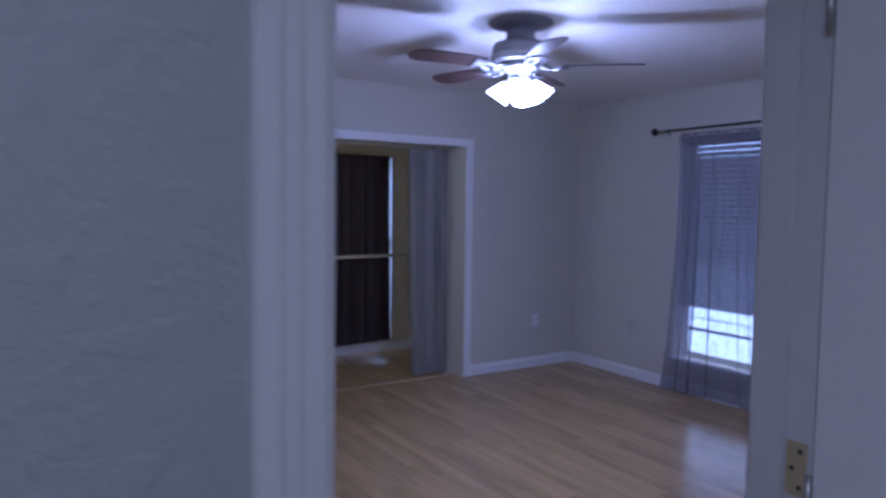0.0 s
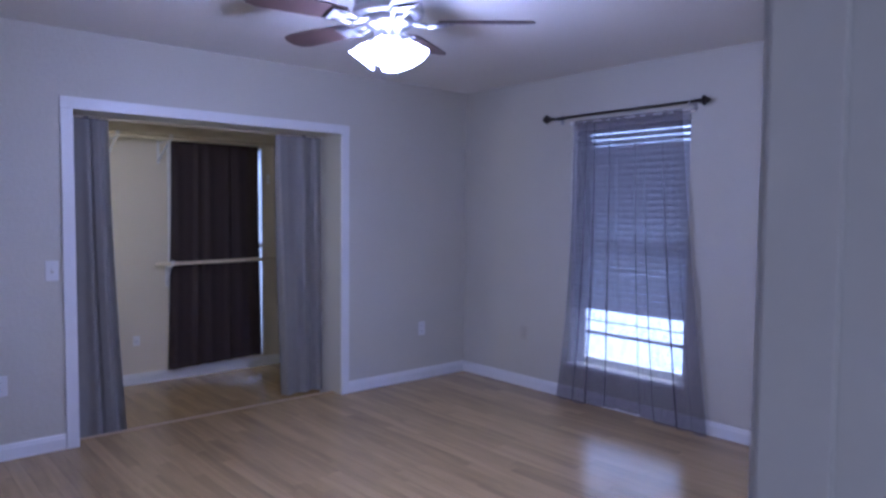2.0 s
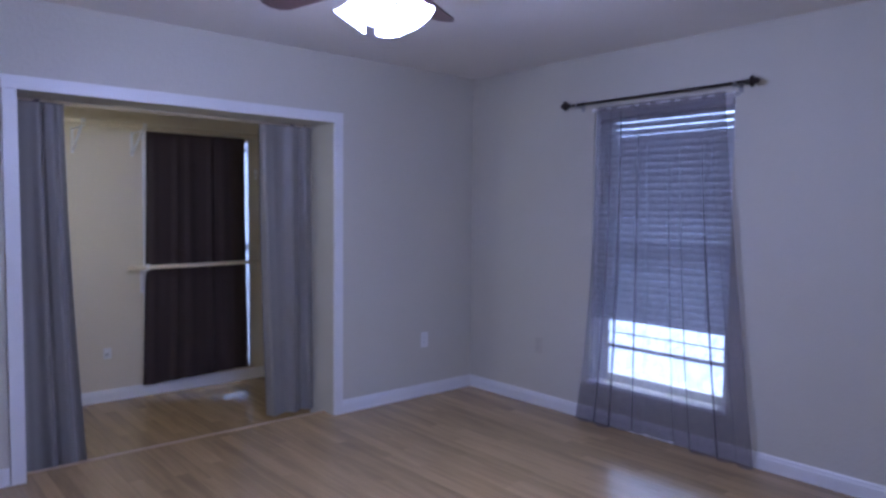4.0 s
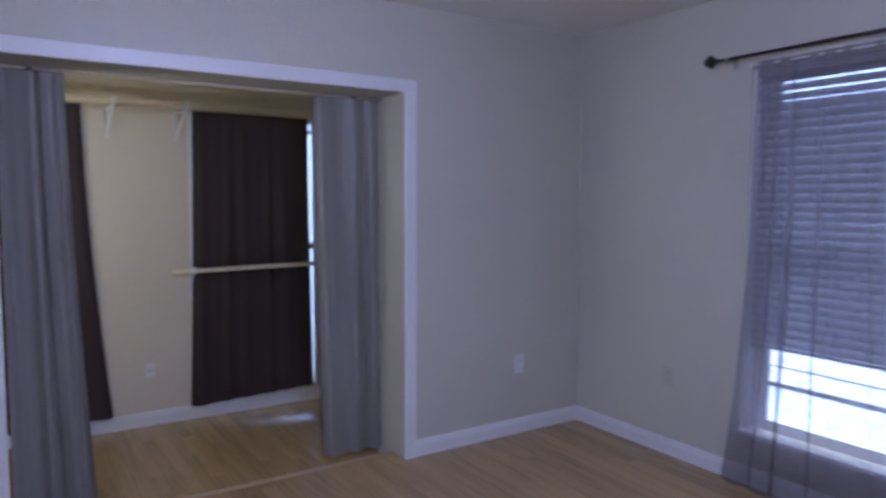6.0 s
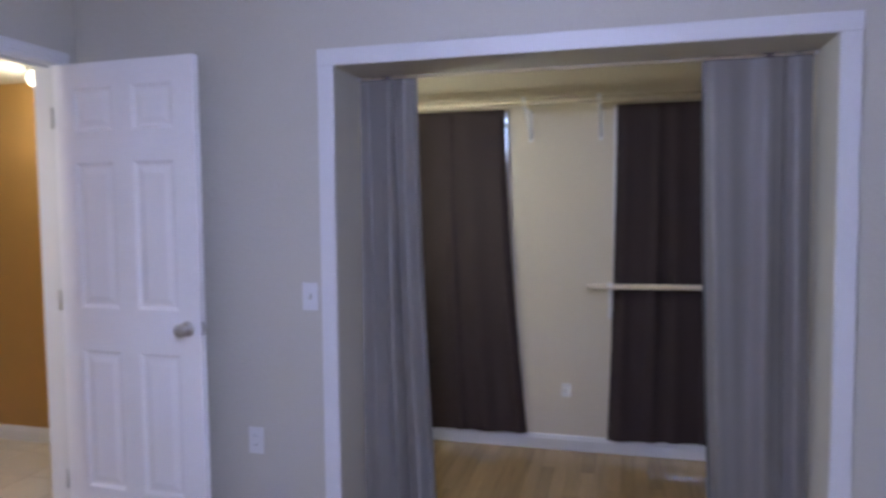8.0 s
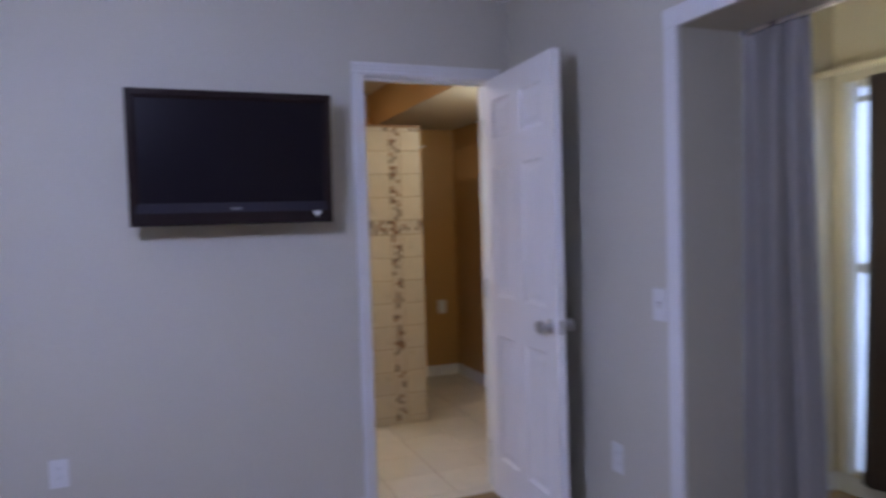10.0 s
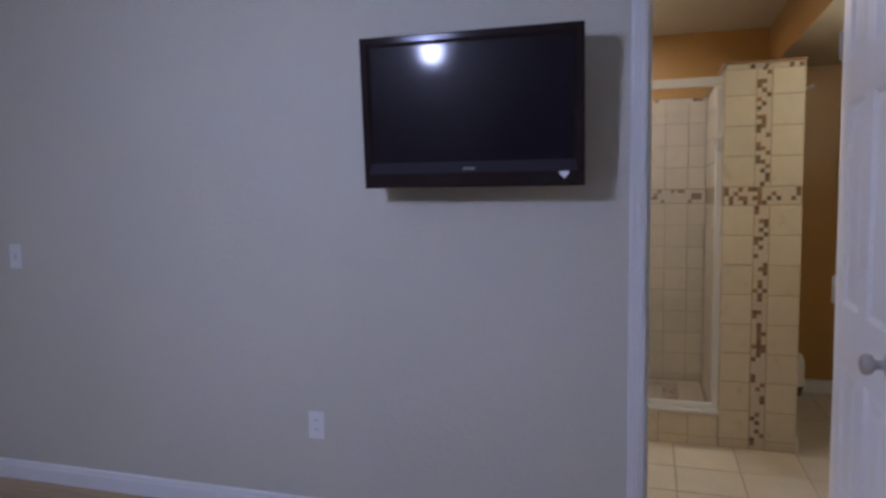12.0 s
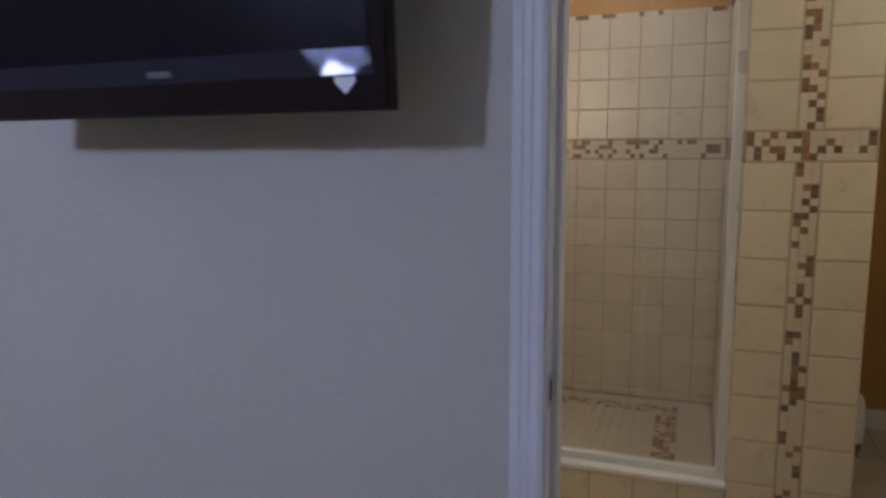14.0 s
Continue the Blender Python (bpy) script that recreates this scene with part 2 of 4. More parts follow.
# ---- mesh helpers ----
def box(bm, x0, x1, y0, y1, z0, z1, bev=0.0):
    t = bmesh.new() if bev else bm
    vs = [t.verts.new((x, y, z)) for x in (x0, x1) for y in (y0, y1) for z in (z0, z1)]
    for q in ((0, 1, 3, 2), (4, 6, 7, 5), (0, 4, 5, 1), (2, 3, 7, 6), (0, 2, 6, 4), (1, 5, 7, 3)):
        t.faces.new([vs[i] for i in q])
    if bev:
        bmesh.ops.bevel(t, geom=list(t.edges), offset=bev, segments=2, affect="EDGES", profile=0.6)
        merge(bm, t)
    return bm


def merge(bm, t, m=None):
    t.verts.index_update()
    made = [bm.verts.new(m @ v.co if m else v.co) for v in t.verts]
    for f in t.faces:
        g = bm.faces.new([made[v.index] for v in f.verts])
        g.smooth = f.smooth
    t.free()


def lathe(bm, profile, at=(0, 0, 0), seg=32, m=None):
    """Turns (radius, height) pairs about z."""
    m = m or Matrix.Translation(at)
    rings = []
    for r, h in profile:
        if r < 1e-5:
            rings.append([bm.verts.new(m @ Vector((0, 0, h)))])
        else:
            rings.append([bm.verts.new(m @ Vector((r * math.cos(a), r * math.sin(a), h))) for a in (2 * math.pi * i / seg for i in range(seg))])
    for a, b in zip(rings, rings[1:]):
        for i in range(seg):
            j = (i + 1) % seg
            q = [a[i % len(a)], a[j % len(a)], b[j % len(b)], b[i % len(b)]]
            q = [v for k, v in enumerate(q) if v not in q[:k]]
            if len(q) > 2:
                bm.faces.new(q).smooth = True
    return bm


def rod(bm, p, q, r, seg=16):
    p, q = Vector(p), Vector(q)
    m = Matrix.Translation(p) @ (q - p).to_track_quat("Z", "Y").to_matrix().to_4x4()
    L = (q - p).length
    return lathe(bm, [(0, 0), (r, 0), (r, L), (0, L)], m=m, seg=seg)


def mesh_of(bm, name, mat):
    bmesh.ops.recalc_face_normals(bm, faces=bm.faces)
    me = bpy.data.meshes.new(name)
    bm.to_mesh(me)
    bm.free()
    me.materials.append(mat)
    return me


def part(name, bm, mat, parent=None, label="", m=None):
    ob = new(name, mesh_of(bm, name, mat))
    if parent:
        ob.parent = parent
    if m:
        ob.matrix_basis = m
    return tagged(ob, label)


def thing(name, at, label, category, group="", kind="", turn=0.0):
    ob = new(name)
    ob.empty_display_size = 0.05
    ob.matrix_basis = pose(*at, 0, 0, turn)
    return tagged(ob, label, category, group, kind)


def structure(name, bm, mat, label, category):
    return tagged(part(name, bm, mat), label, category, kind="structure")


def B():
    return bmesh.new()


# ---- bedroom shell ----
bm = B()
box(bm, -4.465, OPL, 0, OPD, CLF, ZC)
box(bm, OPR, 0.14, 0, OPD, CLF, ZC)
box(bm, OPL, OPR, 0, OPD, OPH, ZC)
structure("wall_north", bm, M_WALL, "greige textured bedroom wall with a wide closet opening", "wall")
bm = B()
box(bm, 0, 0.14, WY1, 0, 0, ZC)
box(bm, 0, 0.14, YS - TH, WY0, 0, ZC)
box(bm, 0, 0.14, WY0, WY1, 0, WZ0)
box(bm, 0, 0.14, WY0, WY1, WZ1, ZC)
structure("wall_east", bm, M_WALL, "greige textured bedroom wall with a tall window", "wall")
bm = B()
box(bm, XW - TH, XW, YS, BDL - 0.02, 0, ZC)
box(bm, XW - TH, XW, BDR + 0.02, 0, 0, ZC)
box(bm, XW - TH, XW, BDL - 0.02, BDR + 0.02, BDH + 0.02, ZC)
structure("wall_west", bm, M_WALL, "greige textured bedroom wall beside the bathroom door", "wall")
bm = B()
box(bm, EDR + 0.02, 0, YS - TH, YS, 0, ZC)
box(bm, XW, EDR + 0.02, YS - TH, YS, EDH + 0.02, ZC)
structure("wall_south", bm, M_WALL, "greige textured bedroom wall with the entry doorway", "wall")
bm = B()
box(bm, XW - TH, 0.14, YS - TH, OPD, ZC, ZC + 0.1)
structure("ceiling", bm, M_CEIL, "white textured bedroom ceiling", "ceiling")

# unseen slab, added so the sun reaches only the sill and lower sash
bm = B()
box(bm, 0.14, 0.60, YS - 0.5, 0.6, 2.50, 2.62)
structure("roof_eave", bm, M_TRIM, "unseen white slab added to keep the sun off the upper blind", "eave")

# hall
HX0, HX1, HY0 = -6.2, -3.38, -6.4
bm = B()
box(bm, HX0, EDL - 0.02, YS - TH, YS, 0, ZC)
structure("wall_hall_north", bm, M_HALL, "grey knockdown-textured hallway wall beside the entry door", "wall")
bm = B()
box(bm, HX0 - TH, HX0, HY0, YS, 0, ZC)
box(bm, HX1, HX1 + TH, HY0, YS - TH, 0, ZC)
box(bm, HX0 - TH, HX1 + TH, HY0 - TH, HY0, 0, ZC)
structure("wall_hall_sides", bm, M_HALL, "plain grey hallway walls", "wall")
bm = B()
box(bm, HX0 - TH, HX1 + TH, HY0 - TH, YS - TH, ZC, ZC + 0.1)
structure("ceiling_hall", bm, M_CEIL, "white hallway ceiling", "ceiling")
bm = B()
box(bm, HX0 - TH, HX1 + TH, HY0 - TH, YS - TH, -0.06, -0.002)
structure("floor_hall", bm, M_PLANK, "honey oak hallway floor", "floor")

bm = B()
box(bm, -400, 400, -400, 400, -0.5, -0.25)
structure("ground", bm, M_GROUND, "dry grassy ground round the house", "ground")

# closet shell
CW1 = (-2.015, -1.166)      # closet window spans
CW2 = (-3.69, -2.66)
CZ0, CZ1 = 0.05, 1.985
bm = B()
for a, b in ((CLW - TH, CW2[0]), (CW2[1], CW1[0]), (CW1[1], CLE + TH)):
    box(bm, a, b, CLB, CLB + 0.14, CLF, ZC)
for a, b in (CW1, CW2):
    box(bm, a, b, CLB, CLB + 0.14, CLF, CZ0)
    box(bm, a, b, CLB, CLB + 0.14, CZ1, ZC)
structure("wall_closet_back", bm, M_CLOSET, "cream closet wall with two covered windows", "wall")
bm = B()
box(bm, CLW - TH, CLW, OPD, CLB, CLF, ZC)
structure("wall_closet_west", bm, M_CLOSET, "cream closet side wall", "wall")
bm = B()
box(bm, CLE, CLE + TH, OPD, CLB, CLF, ZC)
structure("wall_closet_east", bm, M_CLOSET, "cream closet side wall", "wall")
bm = B()
box(bm, CLW, OPL, OPD, OPD + 0.004, CLF, ZC)
box(bm, OPR, CLE, OPD, OPD + 0.004, CLF, ZC)
box(bm, OPL, OPR, OPD, OPD + 0.004, OPH, ZC)
structure("wall_closet_front", bm, M_CLOSET, "cream inner face of the closet front wall", "wall")
bm = B()
box(bm, CLW - TH, CLE + TH, OPD, CLB + 0.14, ZC, ZC + 0.1)
structure("ceiling_closet", bm, M_CLOSET, "cream closet ceiling", "ceiling")

# bathroom shell
bm = B()
box(bm, BXB - TH, BXB, BYS - TH, BYN + TH, 0, 2.5)
structure("wall_bath_back", bm, M_ORANGE, "burnt orange mottled bathroom wall", "wall")
bm = B()
box(bm, BXB, XW - TH, BYN, BYN + TH, 0, 2.5)
structure("wall_bath_north", bm, M_ORANGE, "burnt orange bathroom side wall", "wall")
bm = B()
box(bm, BXB, XW - TH, BYS - TH, BYS, 0, 2.5)
structure("wall_bath_south", bm, M_ORANGE, "burnt orange bathroom side wall", "wall")
bm = B()
box(bm, XW - TH - 0.004, XW - TH, BYS, BDL - 0.02, 0, 2.45)
box(bm, XW - TH - 0.004, XW - TH, BDR + 0.02, BYN, 0, 2.45)
box(bm, XW - TH - 0.004, XW - TH, BDL - 0.02, BDR + 0.02, BDH + 0.02, 2.45)
structure("wall_bath_east", bm, M_ORANGE, "burnt orange bathroom face of the bedroom wall", "wall")
bm = B()
box(bm, XW - TH, XW - TH + 0.11, OPD, BYN + TH, 0, 2.5)
structure("wall_bath_corner", bm, M_ORANGE, "burnt orange bathroom corner wall", "wall")
bm = B()
box(bm, BXB - TH, XW - TH, BYS - TH, BYN + TH, 2.45, 2.55)
structure("ceiling_bath", bm, M_BCEIL, "cream bathroom ceiling", "ceiling")
bm = B()
box(bm, BXB, XW - TH - 0.004, 0.015, BYN, 2.172, 2.45)
structure("soffit_bath", bm, M_BCEIL, "lowered cream ceiling over the toilet corner", "ceiling")
bm = B()
box(bm, BXB, XW - TH - 0.004, 0.009, 0.015, 2.172, 2.45)
structure("soffit_face", bm, M_ORANGE, "orange side face of the lowered ceiling", "wall")


# ---- trim ----
def profile_run(bm, p, q, up, out, prof):
    """A moulding from p to q: prof holds (across, proud) pairs along the directions up and out."""
    p, q, up, out = Vector(p), Vector(q), Vector(up), Vector(out)
    a = [bm.verts.new(p + up * u + out * o) for u, o in prof]
    b = [bm.verts.new(q + up * u + out * o) for u, o in prof]
    n = len(prof)
    for i in range(n):
        j = (i + 1) % n
        bm.faces.new((a[i], a[j], b[j], b[i]))
    bm.faces.new(a)
    bm.faces.new(b[::-1])


BASE = [(0, 0), (0, 0.013), (0.062, 0.013), (0.074, 0.009), (0.08, 0.009), (0.09, 0.004), (0.09, 0)]


def baseboard(p, q, out, name="baseboard", label="white painted wooden baseboard"):
    bm = B()
    profile_run(bm, p, q, (0, 0, 1), out, BASE)
    structure(name, bm, M_TRIM, label, "baseboard")


baseboard((OPR + 0.07, 0, 0), (0, 0, 0), (0, -1, 0))
baseboard((XW, 0, 0), (OPL - 0.07, 0, 0), (0, -1, 0))
baseboard((0, -0.013, 0), (0, YS, 0), (-1, 0, 0))
baseboard((XW, YS, 0), (XW, BDL - 0.065, 0), (1, 0, 0))
baseboard((EDR + 0.075, YS, 0), (-0.013, YS, 0), (0, 1, 0))
baseboard((CLW, CLB, CLF), (CLE, CLB, CLF), (0, -1, 0))
baseboard((CLW, OPD + 0.004, CLF), (CLW, CLB - 0.013, CLF), (1, 0, 0))
baseboard((CLE, OPD + 0.004, CLF), (CLE, CLB - 0.013, CLF), (-1, 0, 0))
baseboard((BXB, 0.03, 0), (BXB, BYN, 0), (1, 0, 0))
baseboard((BXB + 0.013, BYN, 0), (XW - TH, BYN, 0), (0, -1, 0))
baseboard((BXB + 0.013, PY1 + 0.004, 0), (PX - 0.02, PY1 + 0.004, 0), (0, 1, 0))


def casing(name, axis, plane, out, a0, a1, top, width, thick, label, moulded=False, left=True, right=True):
    """Flat or moulded casing round an opening in the plane axis = plane; out is +-1."""
    if moulded:
        prof = [(0, 0), (0, thick * 0.55), (0.008, thick * 0.75), (width * 0.35, thick * 0.7), (width * 0.45, thick * 0.85), (width * 0.62, thick * 0.85),
                (width * 0.7, thick), (width * 0.94, thick), (width, thick * 0.6), (width, 0)]
    else:
        prof = [(0, 0), (0, thick - 0.003), (0.003, thick), (width - 0.003, thick), (width, thick - 0.003), (width, 0)]
    fix = lambda a, z: (plane, a, z) if axis == "x" else (a, plane, z)
    o = (out, 0, 0) if axis == "x" else (0, out, 0)
    al = (0, -1, 0) if axis == "x" else (-1, 0, 0)
    ar = (0, 1, 0) if axis == "x" else (1, 0, 0)
    g = thing(name, fix(a0, 0), label, "door trim", kind="structure")
    off = Matrix.Translation(g.location).inverted()
    for on, start, side in ((left, a0, al), (right, a1, ar)):
        if on:
            bm = B()
            profile_run(bm, fix(start, 0), fix(start, top), side, o, prof)
            bm.transform(off)
            part("side_casing", bm, M_TRIM, g)
    bm = B()
    e0, e1 = a0 - (width if left else 0), a1 + (width if right else 0)
    profile_run(bm, fix(e0, top), fix(e1, top), (0, 0, 1), o, prof)
    bm.transform(off)
    part("head_casing", bm, M_TRIM, g)


casing("trim_closet", "y", 0, -1, OPL, OPR, OPH, 0.068, 0.018, "wide white flat casing round the closet opening")
casing("trim_bath_door", "x", XW, 1, BDL - 0.005, BDR + 0.003, BDH + 0.004, 0.056, 0.016, "white moulded casing round the bathroom doorway", True, True, True)
casing("trim_entry_hall", "y", YS - TH, -1, EDL - 0.006, EDR + 0.006, EDH + 0.006, 0.072, 0.018, "white moulded casing round the entry doorway", True, True, False)
casing("trim_entry_room", "y", YS, 1, EDL, EDR + 0.006, EDH + 0.006, 0.066, 0.016, "white casing on the bedroom side of the entry doorway", True, False, True)

# door jambs with stops
g = thing("door_frame_bath", (XW - TH / 2, BDL, 0), "white painted bathroom door jamb with a nickel strike plate", "door frame", kind="structure")
off = Matrix.Translation(g.location).inverted()
for nm, a in (("jamb", (XW - TH - 0.004, XW + 0.002, BDL - 0.02, BDL, 0, BDH + 0.02)), ("jamb", (XW - TH - 0.004, XW + 0.002, BDR, BDR + 0.02, 0, BDH + 0.02)),
              ("head_jamb", (XW - TH - 0.004, XW + 0.002, BDL, BDR, BDH, BDH + 0.02)),
              ("stop", (XW - 0.085, XW - 0.042, BDL, BDL + 0.011, 0, BDH)), ("stop", (XW - 0.085, XW - 0.042, BDL + 0.011, BDR, BDH - 0.011, BDH))):
    bm = box(B(), *a, bev=0.002)
    bm.transform(off)
    part(nm, bm, M_TRIM, g)
bm = box(B(), XW - 0.038, XW - 0.006, BDL, BDL + 0.002, 0.893, 0.95, bev=0.0008)
bm.transform(off)
strike = part("strike_plate", bm, M_NICKEL, g, "brushed nickel strike plate")
bm = box(B(), XW - 0.030, XW - 0.016, BDL + 0.002, BDL + 0.0026, 0.905, 0.94)
bm.transform(off)
part("latch_hole", bm, M_SLOT, strike)

g = thing("door_frame_entry", (EDR, YS - TH / 2, 0), "white painted entry door jamb with a brass hinge leaf", "door frame", kind="structure")
off = Matrix.Translation(g.location).inverted()
for nm, a in (("jamb", (EDL - 0.02, EDL, YS - TH - 0.003, YS + 0.003, 0, EDH + 0.02)), ("jamb", (EDR, EDR + 0.02, YS - TH + 0.012, YS + 0.003, 0, EDH + 0.02)),
              ("head_jamb", (EDL, EDR, YS - TH - 0.003, YS + 0.003, EDH, EDH + 0.02)),
              ("stop", (EDR - 0.011, EDR, YS - 0.062, YS - 0.004, 0, EDH)), ("stop", (EDL, EDL + 0.011, YS - 0.062, YS - 0.02, 0, EDH))):
    bm = box(B(), *a, bev=0.002)
    bm.transform(off)
    part(nm, bm, M_TRIM, g)
for hz in (0.24, 1.075, 1.90):
    bm = box(B(), EDR - 0.0025, EDR + 0.002, YS - 0.1, YS - 0.066, hz - 0.045, hz + 0.045, bev=0.001)
    bm.transform(off)
    leaf = part("hinge_leaf", bm, M_BRASS, g, "aged brass hinge leaf")
    for sz, sy in ((-0.03, -0.089), (0, -0.076), (0.03, -0.089)):
        bm = lathe(B(), [(0, 0.0016), (0.003, 0.0014), (0.0042, 0.0004), (0.0042, 0)], m=Matrix.Translation((EDR - 0.0025, YS + sy, hz + sz)) @ pose(0, 0, 0, 0, -90, 0), seg=12)
        bm.transform(off)
        part("screw", bm, M_SLOT, leaf)


# ---- panel doors ----
def knob_set(parent, x, z, y0, y1):
    for side, y in ((-1, y0), (1, y1)):
        m = Matrix.Translation((x, y, z)) @ pose(0, 0, 0, 90 if side < 0 else -90, 0, 0)
        bm = lathe(B(), [(0.0, 0), (0.032, 0), (0.032, 0.004), (0.027, 0.009), (0.013, 0.011), (0.011, 0.026), (0.014, 0.034), (0.024, 0.04), (0.027, 0.05), (0.024, 0.06), (0.012, 0.066), (0, 0.067)], m=m)
        part("knob", bm, M_NICKEL, parent, "brushed nickel round knob")


def panel_door(name, at, turn, width, height, label, knob=True):
    """A six-panel leaf: hinge edge at the origin, leaf along +x, faces at y = +-0.0175."""
    g = thing(name, at, label, "door", kind="structure", turn=turn)
    T = 0.0175
    s, mid = 0.105, 0.10
    xs = [0, s, (width - mid) / 2, (width + mid) / 2, width - s, width]
    zs = [0, 0.195, 0.80, 0.985, 1.605, 1.735, 1.92, height]
    for x0, x1 in ((xs[0], xs[1]), (xs[4], xs[5]), (xs[2], xs[3])):
        part("stile", box(B(), x0, x1, -T, T, 0, height), M_DOOR, g)
    for z0, z1 in ((zs[0], zs[1]), (zs[2], zs[3]), (zs[4], zs[5]), (zs[6], zs[7])):
        for x0, x1 in ((xs[1], xs[2]), (xs[3], xs[4])):
            part("rail", box(B(), x0, x1, -T, T, z0, z1), M_DOOR, g)
    for x0, x1 in ((xs[1], xs[2]), (xs[3], xs[4])):
        for z0, z1 in ((zs[1], zs[2]), (zs[3], zs[4]), (zs[5], zs[6])):
            bm = B()
            for sgn in (-1, 1):
                rings = []
                for ins, dep in ((0, 0.0), (0.014, 0.009), (0.024, 0.009), (0.05, 0.003)):
                    y = sgn * (T - dep - 0.0005)
                    rings.append([bm.verts.new(c) for c in ((x0 + ins, y, z0 + ins), (x1 - ins, y, z0 + ins), (x1 - ins, y, z1 - ins), (x0 + ins, y, z1 - ins))])
                for a, b in zip(rings, rings[1:]):
                    for i in range(4):
                        bm.faces.new((a[i], a[(i + 1) % 4], b[(i + 1) % 4], b[i]))
                bm.faces.new(rings[-1])
            part("panel", bm, M_DOOR, g)
    if knob:
        knob_set(g, width - 0.06, 0.915, -T, T)
        part("latch_plate", box(B(), width - 0.0005, width + 0.0015, -0.0125, 0.0125, 0.887, 0.943, bev=0.0006), M_NICKEL, g, "nickel latch plate")
        part("latch_bolt", box(B(), width + 0.0015, width + 0.011, -0.006, 0.006, 0.906, 0.925, bev=0.002), M_NICKEL, g)
    for hz in (0.22, 1.015, 1.8):
        part("hinge_knuckle", rod(B(), (-0.006, -T - 0.004, hz - 0.045), (-0.006, -T - 0.004, hz + 0.045), 0.006), M_NICKEL, g)
    return g


panel_door("door_bath", (XW + 0.014, BDR - 0.019, 0.012), -2.2, 0.705, 2.022, "white six-panel bathroom door standing wide open, nickel knob")
panel_door("door_entry", (EDR + 0.0155, YS - TH + 0.0085, 0.012), -89.6, 0.755, 2.022, "white panelled entry door standing open into the hallway", knob=True)

# ---- bedroom window ----
win = thing("window_1", (0.07, (WY0 + WY1) / 2, WZ0), "tall white-framed window with daylight behind it", "window", kind="structure")
off = Matrix.Translation(win.location).inverted()


def wpart(name, a, mat=M_TRIM, bev=0.002, parent=None, lab=""):
    bm = box(B(), *a, bev=bev)
    bm.transform(off)
    return part(name, bm, mat, parent or win, lab)


wpart("window_frame", (0.02, 0.135, WY0, WY0 + 0.014, WZ0, WZ1))
wpart("window_frame", (0.02, 0.135, WY1 - 0.014, WY1, WZ0, WZ1))
wpart("window_frame", (0.02, 0.135, WY0 + 0.014, WY1 - 0.014, WZ1 - 0.025, WZ1))
wpart("window_sill", (-0.03, 0.135, WY0 - 0.0, WY1 + 0.0, WZ0 - 0.002, WZ0 + 0.02), bev=0.004)
for nm, z0, z1, x, bars in (("lower_sash", WZ0 + 0.02, 1.19, 0.08, ((0.515, 0.013), (0.607, 0.004), (0.86, 0.008))), ("upper_sash", 1.16, WZ1 - 0.025, 0.108, ((1.44, 0.008), (1.72, 0.008)))):
    sash = wpart(nm, (x, x + 0.026, WY0 + 0.014, WY1 - 0.014, z0, z0 + 0.052))
    wpart("stile", (x, x + 0.026, WY0 + 0.014, WY0 + 0.062, z0 + 0.052, z1 - 0.035), parent=sash)
    wpart("stile", (x, x + 0.026, WY1 - 0.09, WY1 - 0.014, z0 + 0.052, z1 - 0.035), parent=sash)
    wpart("top_rail", (x, x + 0.026, WY0 + 0.014, WY1 - 0.014, z1 - 0.035, z1), parent=sash)
    for zz, hh in bars:
        wpart("muntin", (x + 0.002, x + 0.022, WY0 + 0.062, WY1 - 0.09, zz - hh, zz + hh), bev=0.0015, parent=sash)
    pane = wpart("pane", (x + 0.011, x + 0.015, WY0 + 0.062, WY1 - 0.09, z0 + 0.052, z1 - 0.035), M_GLASS, 0, sash)
    pane.visible_shadow = False

bm = B()
box(bm, 1.6, 1.62, -6.0, 2.5, -0.5, 4.0)
tagged(part("backdrop_yard", bm, M_DAY), "bright overexposed daylight outside the bedroom window", "backdrop", kind="structure")
bm = B()
box(bm, -6.5, 2.0, 3.0, 3.02, -0.5, 4.0)
tagged(part("backdrop_yard", bm, M_DAY), "bright overexposed daylight outside the closet windows", "backdrop", kind="structure")

# blinds
bl = thing("window_blind", (0.045, (WY0 + WY1) / 2, WZ1), "white slatted window blind lowered most of the way", "blind")
by0, by1 = WY0 + 0.02, WY1 - 0.02
hw = (by1 - by0) / 2
part("head_rail", box(B(), -0.025, 0.025, -hw, hw, -0.065, -0.027, bev=0.003), M_SLAT, bl)
slat_bm = B()
nseg = 5
slat_pts = [(-0.025 + 0.05 * i / nseg, 0.003 * math.sin(math.pi * i / nseg)) for i in range(nseg + 1)]
cord_y = (-hw + 0.13, hw - 0.15)
cols = [-hw] + [y + d for y in cord_y for d in (-0.0022, 0.0022)] + [hw]
top = [[slat_bm.verts.new((x, y, h + 0.0012)) for y in cols] for x, h in slat_pts]
bot = [[slat_bm.verts.new((x, y, h - 0.0012)) for y in cols] for x, h in slat_pts]
hole = {(2, 1), (2, 3)}         # cord holes through the middle of the slat
for i in range(nseg):
    for j in range(5):
        if (i, j) in hole:
            continue
        slat_bm.faces.new((top[i][j], top[i + 1][j], top[i + 1][j + 1], top[i][j + 1]))
        slat_bm.faces.new((bot[i][j], bot[i][j + 1], bot[i + 1][j + 1], bot[i + 1][j]))
for e in (0, -1):
    for j in range(5):
        slat_bm.faces.new((top[e][j], top[e][j + 1], bot[e][j + 1], bot[e][j]))
slat_me = mesh_of(slat_bm, "slat", M_SLAT)
rnd = random.Random(4)
zb = -0.082
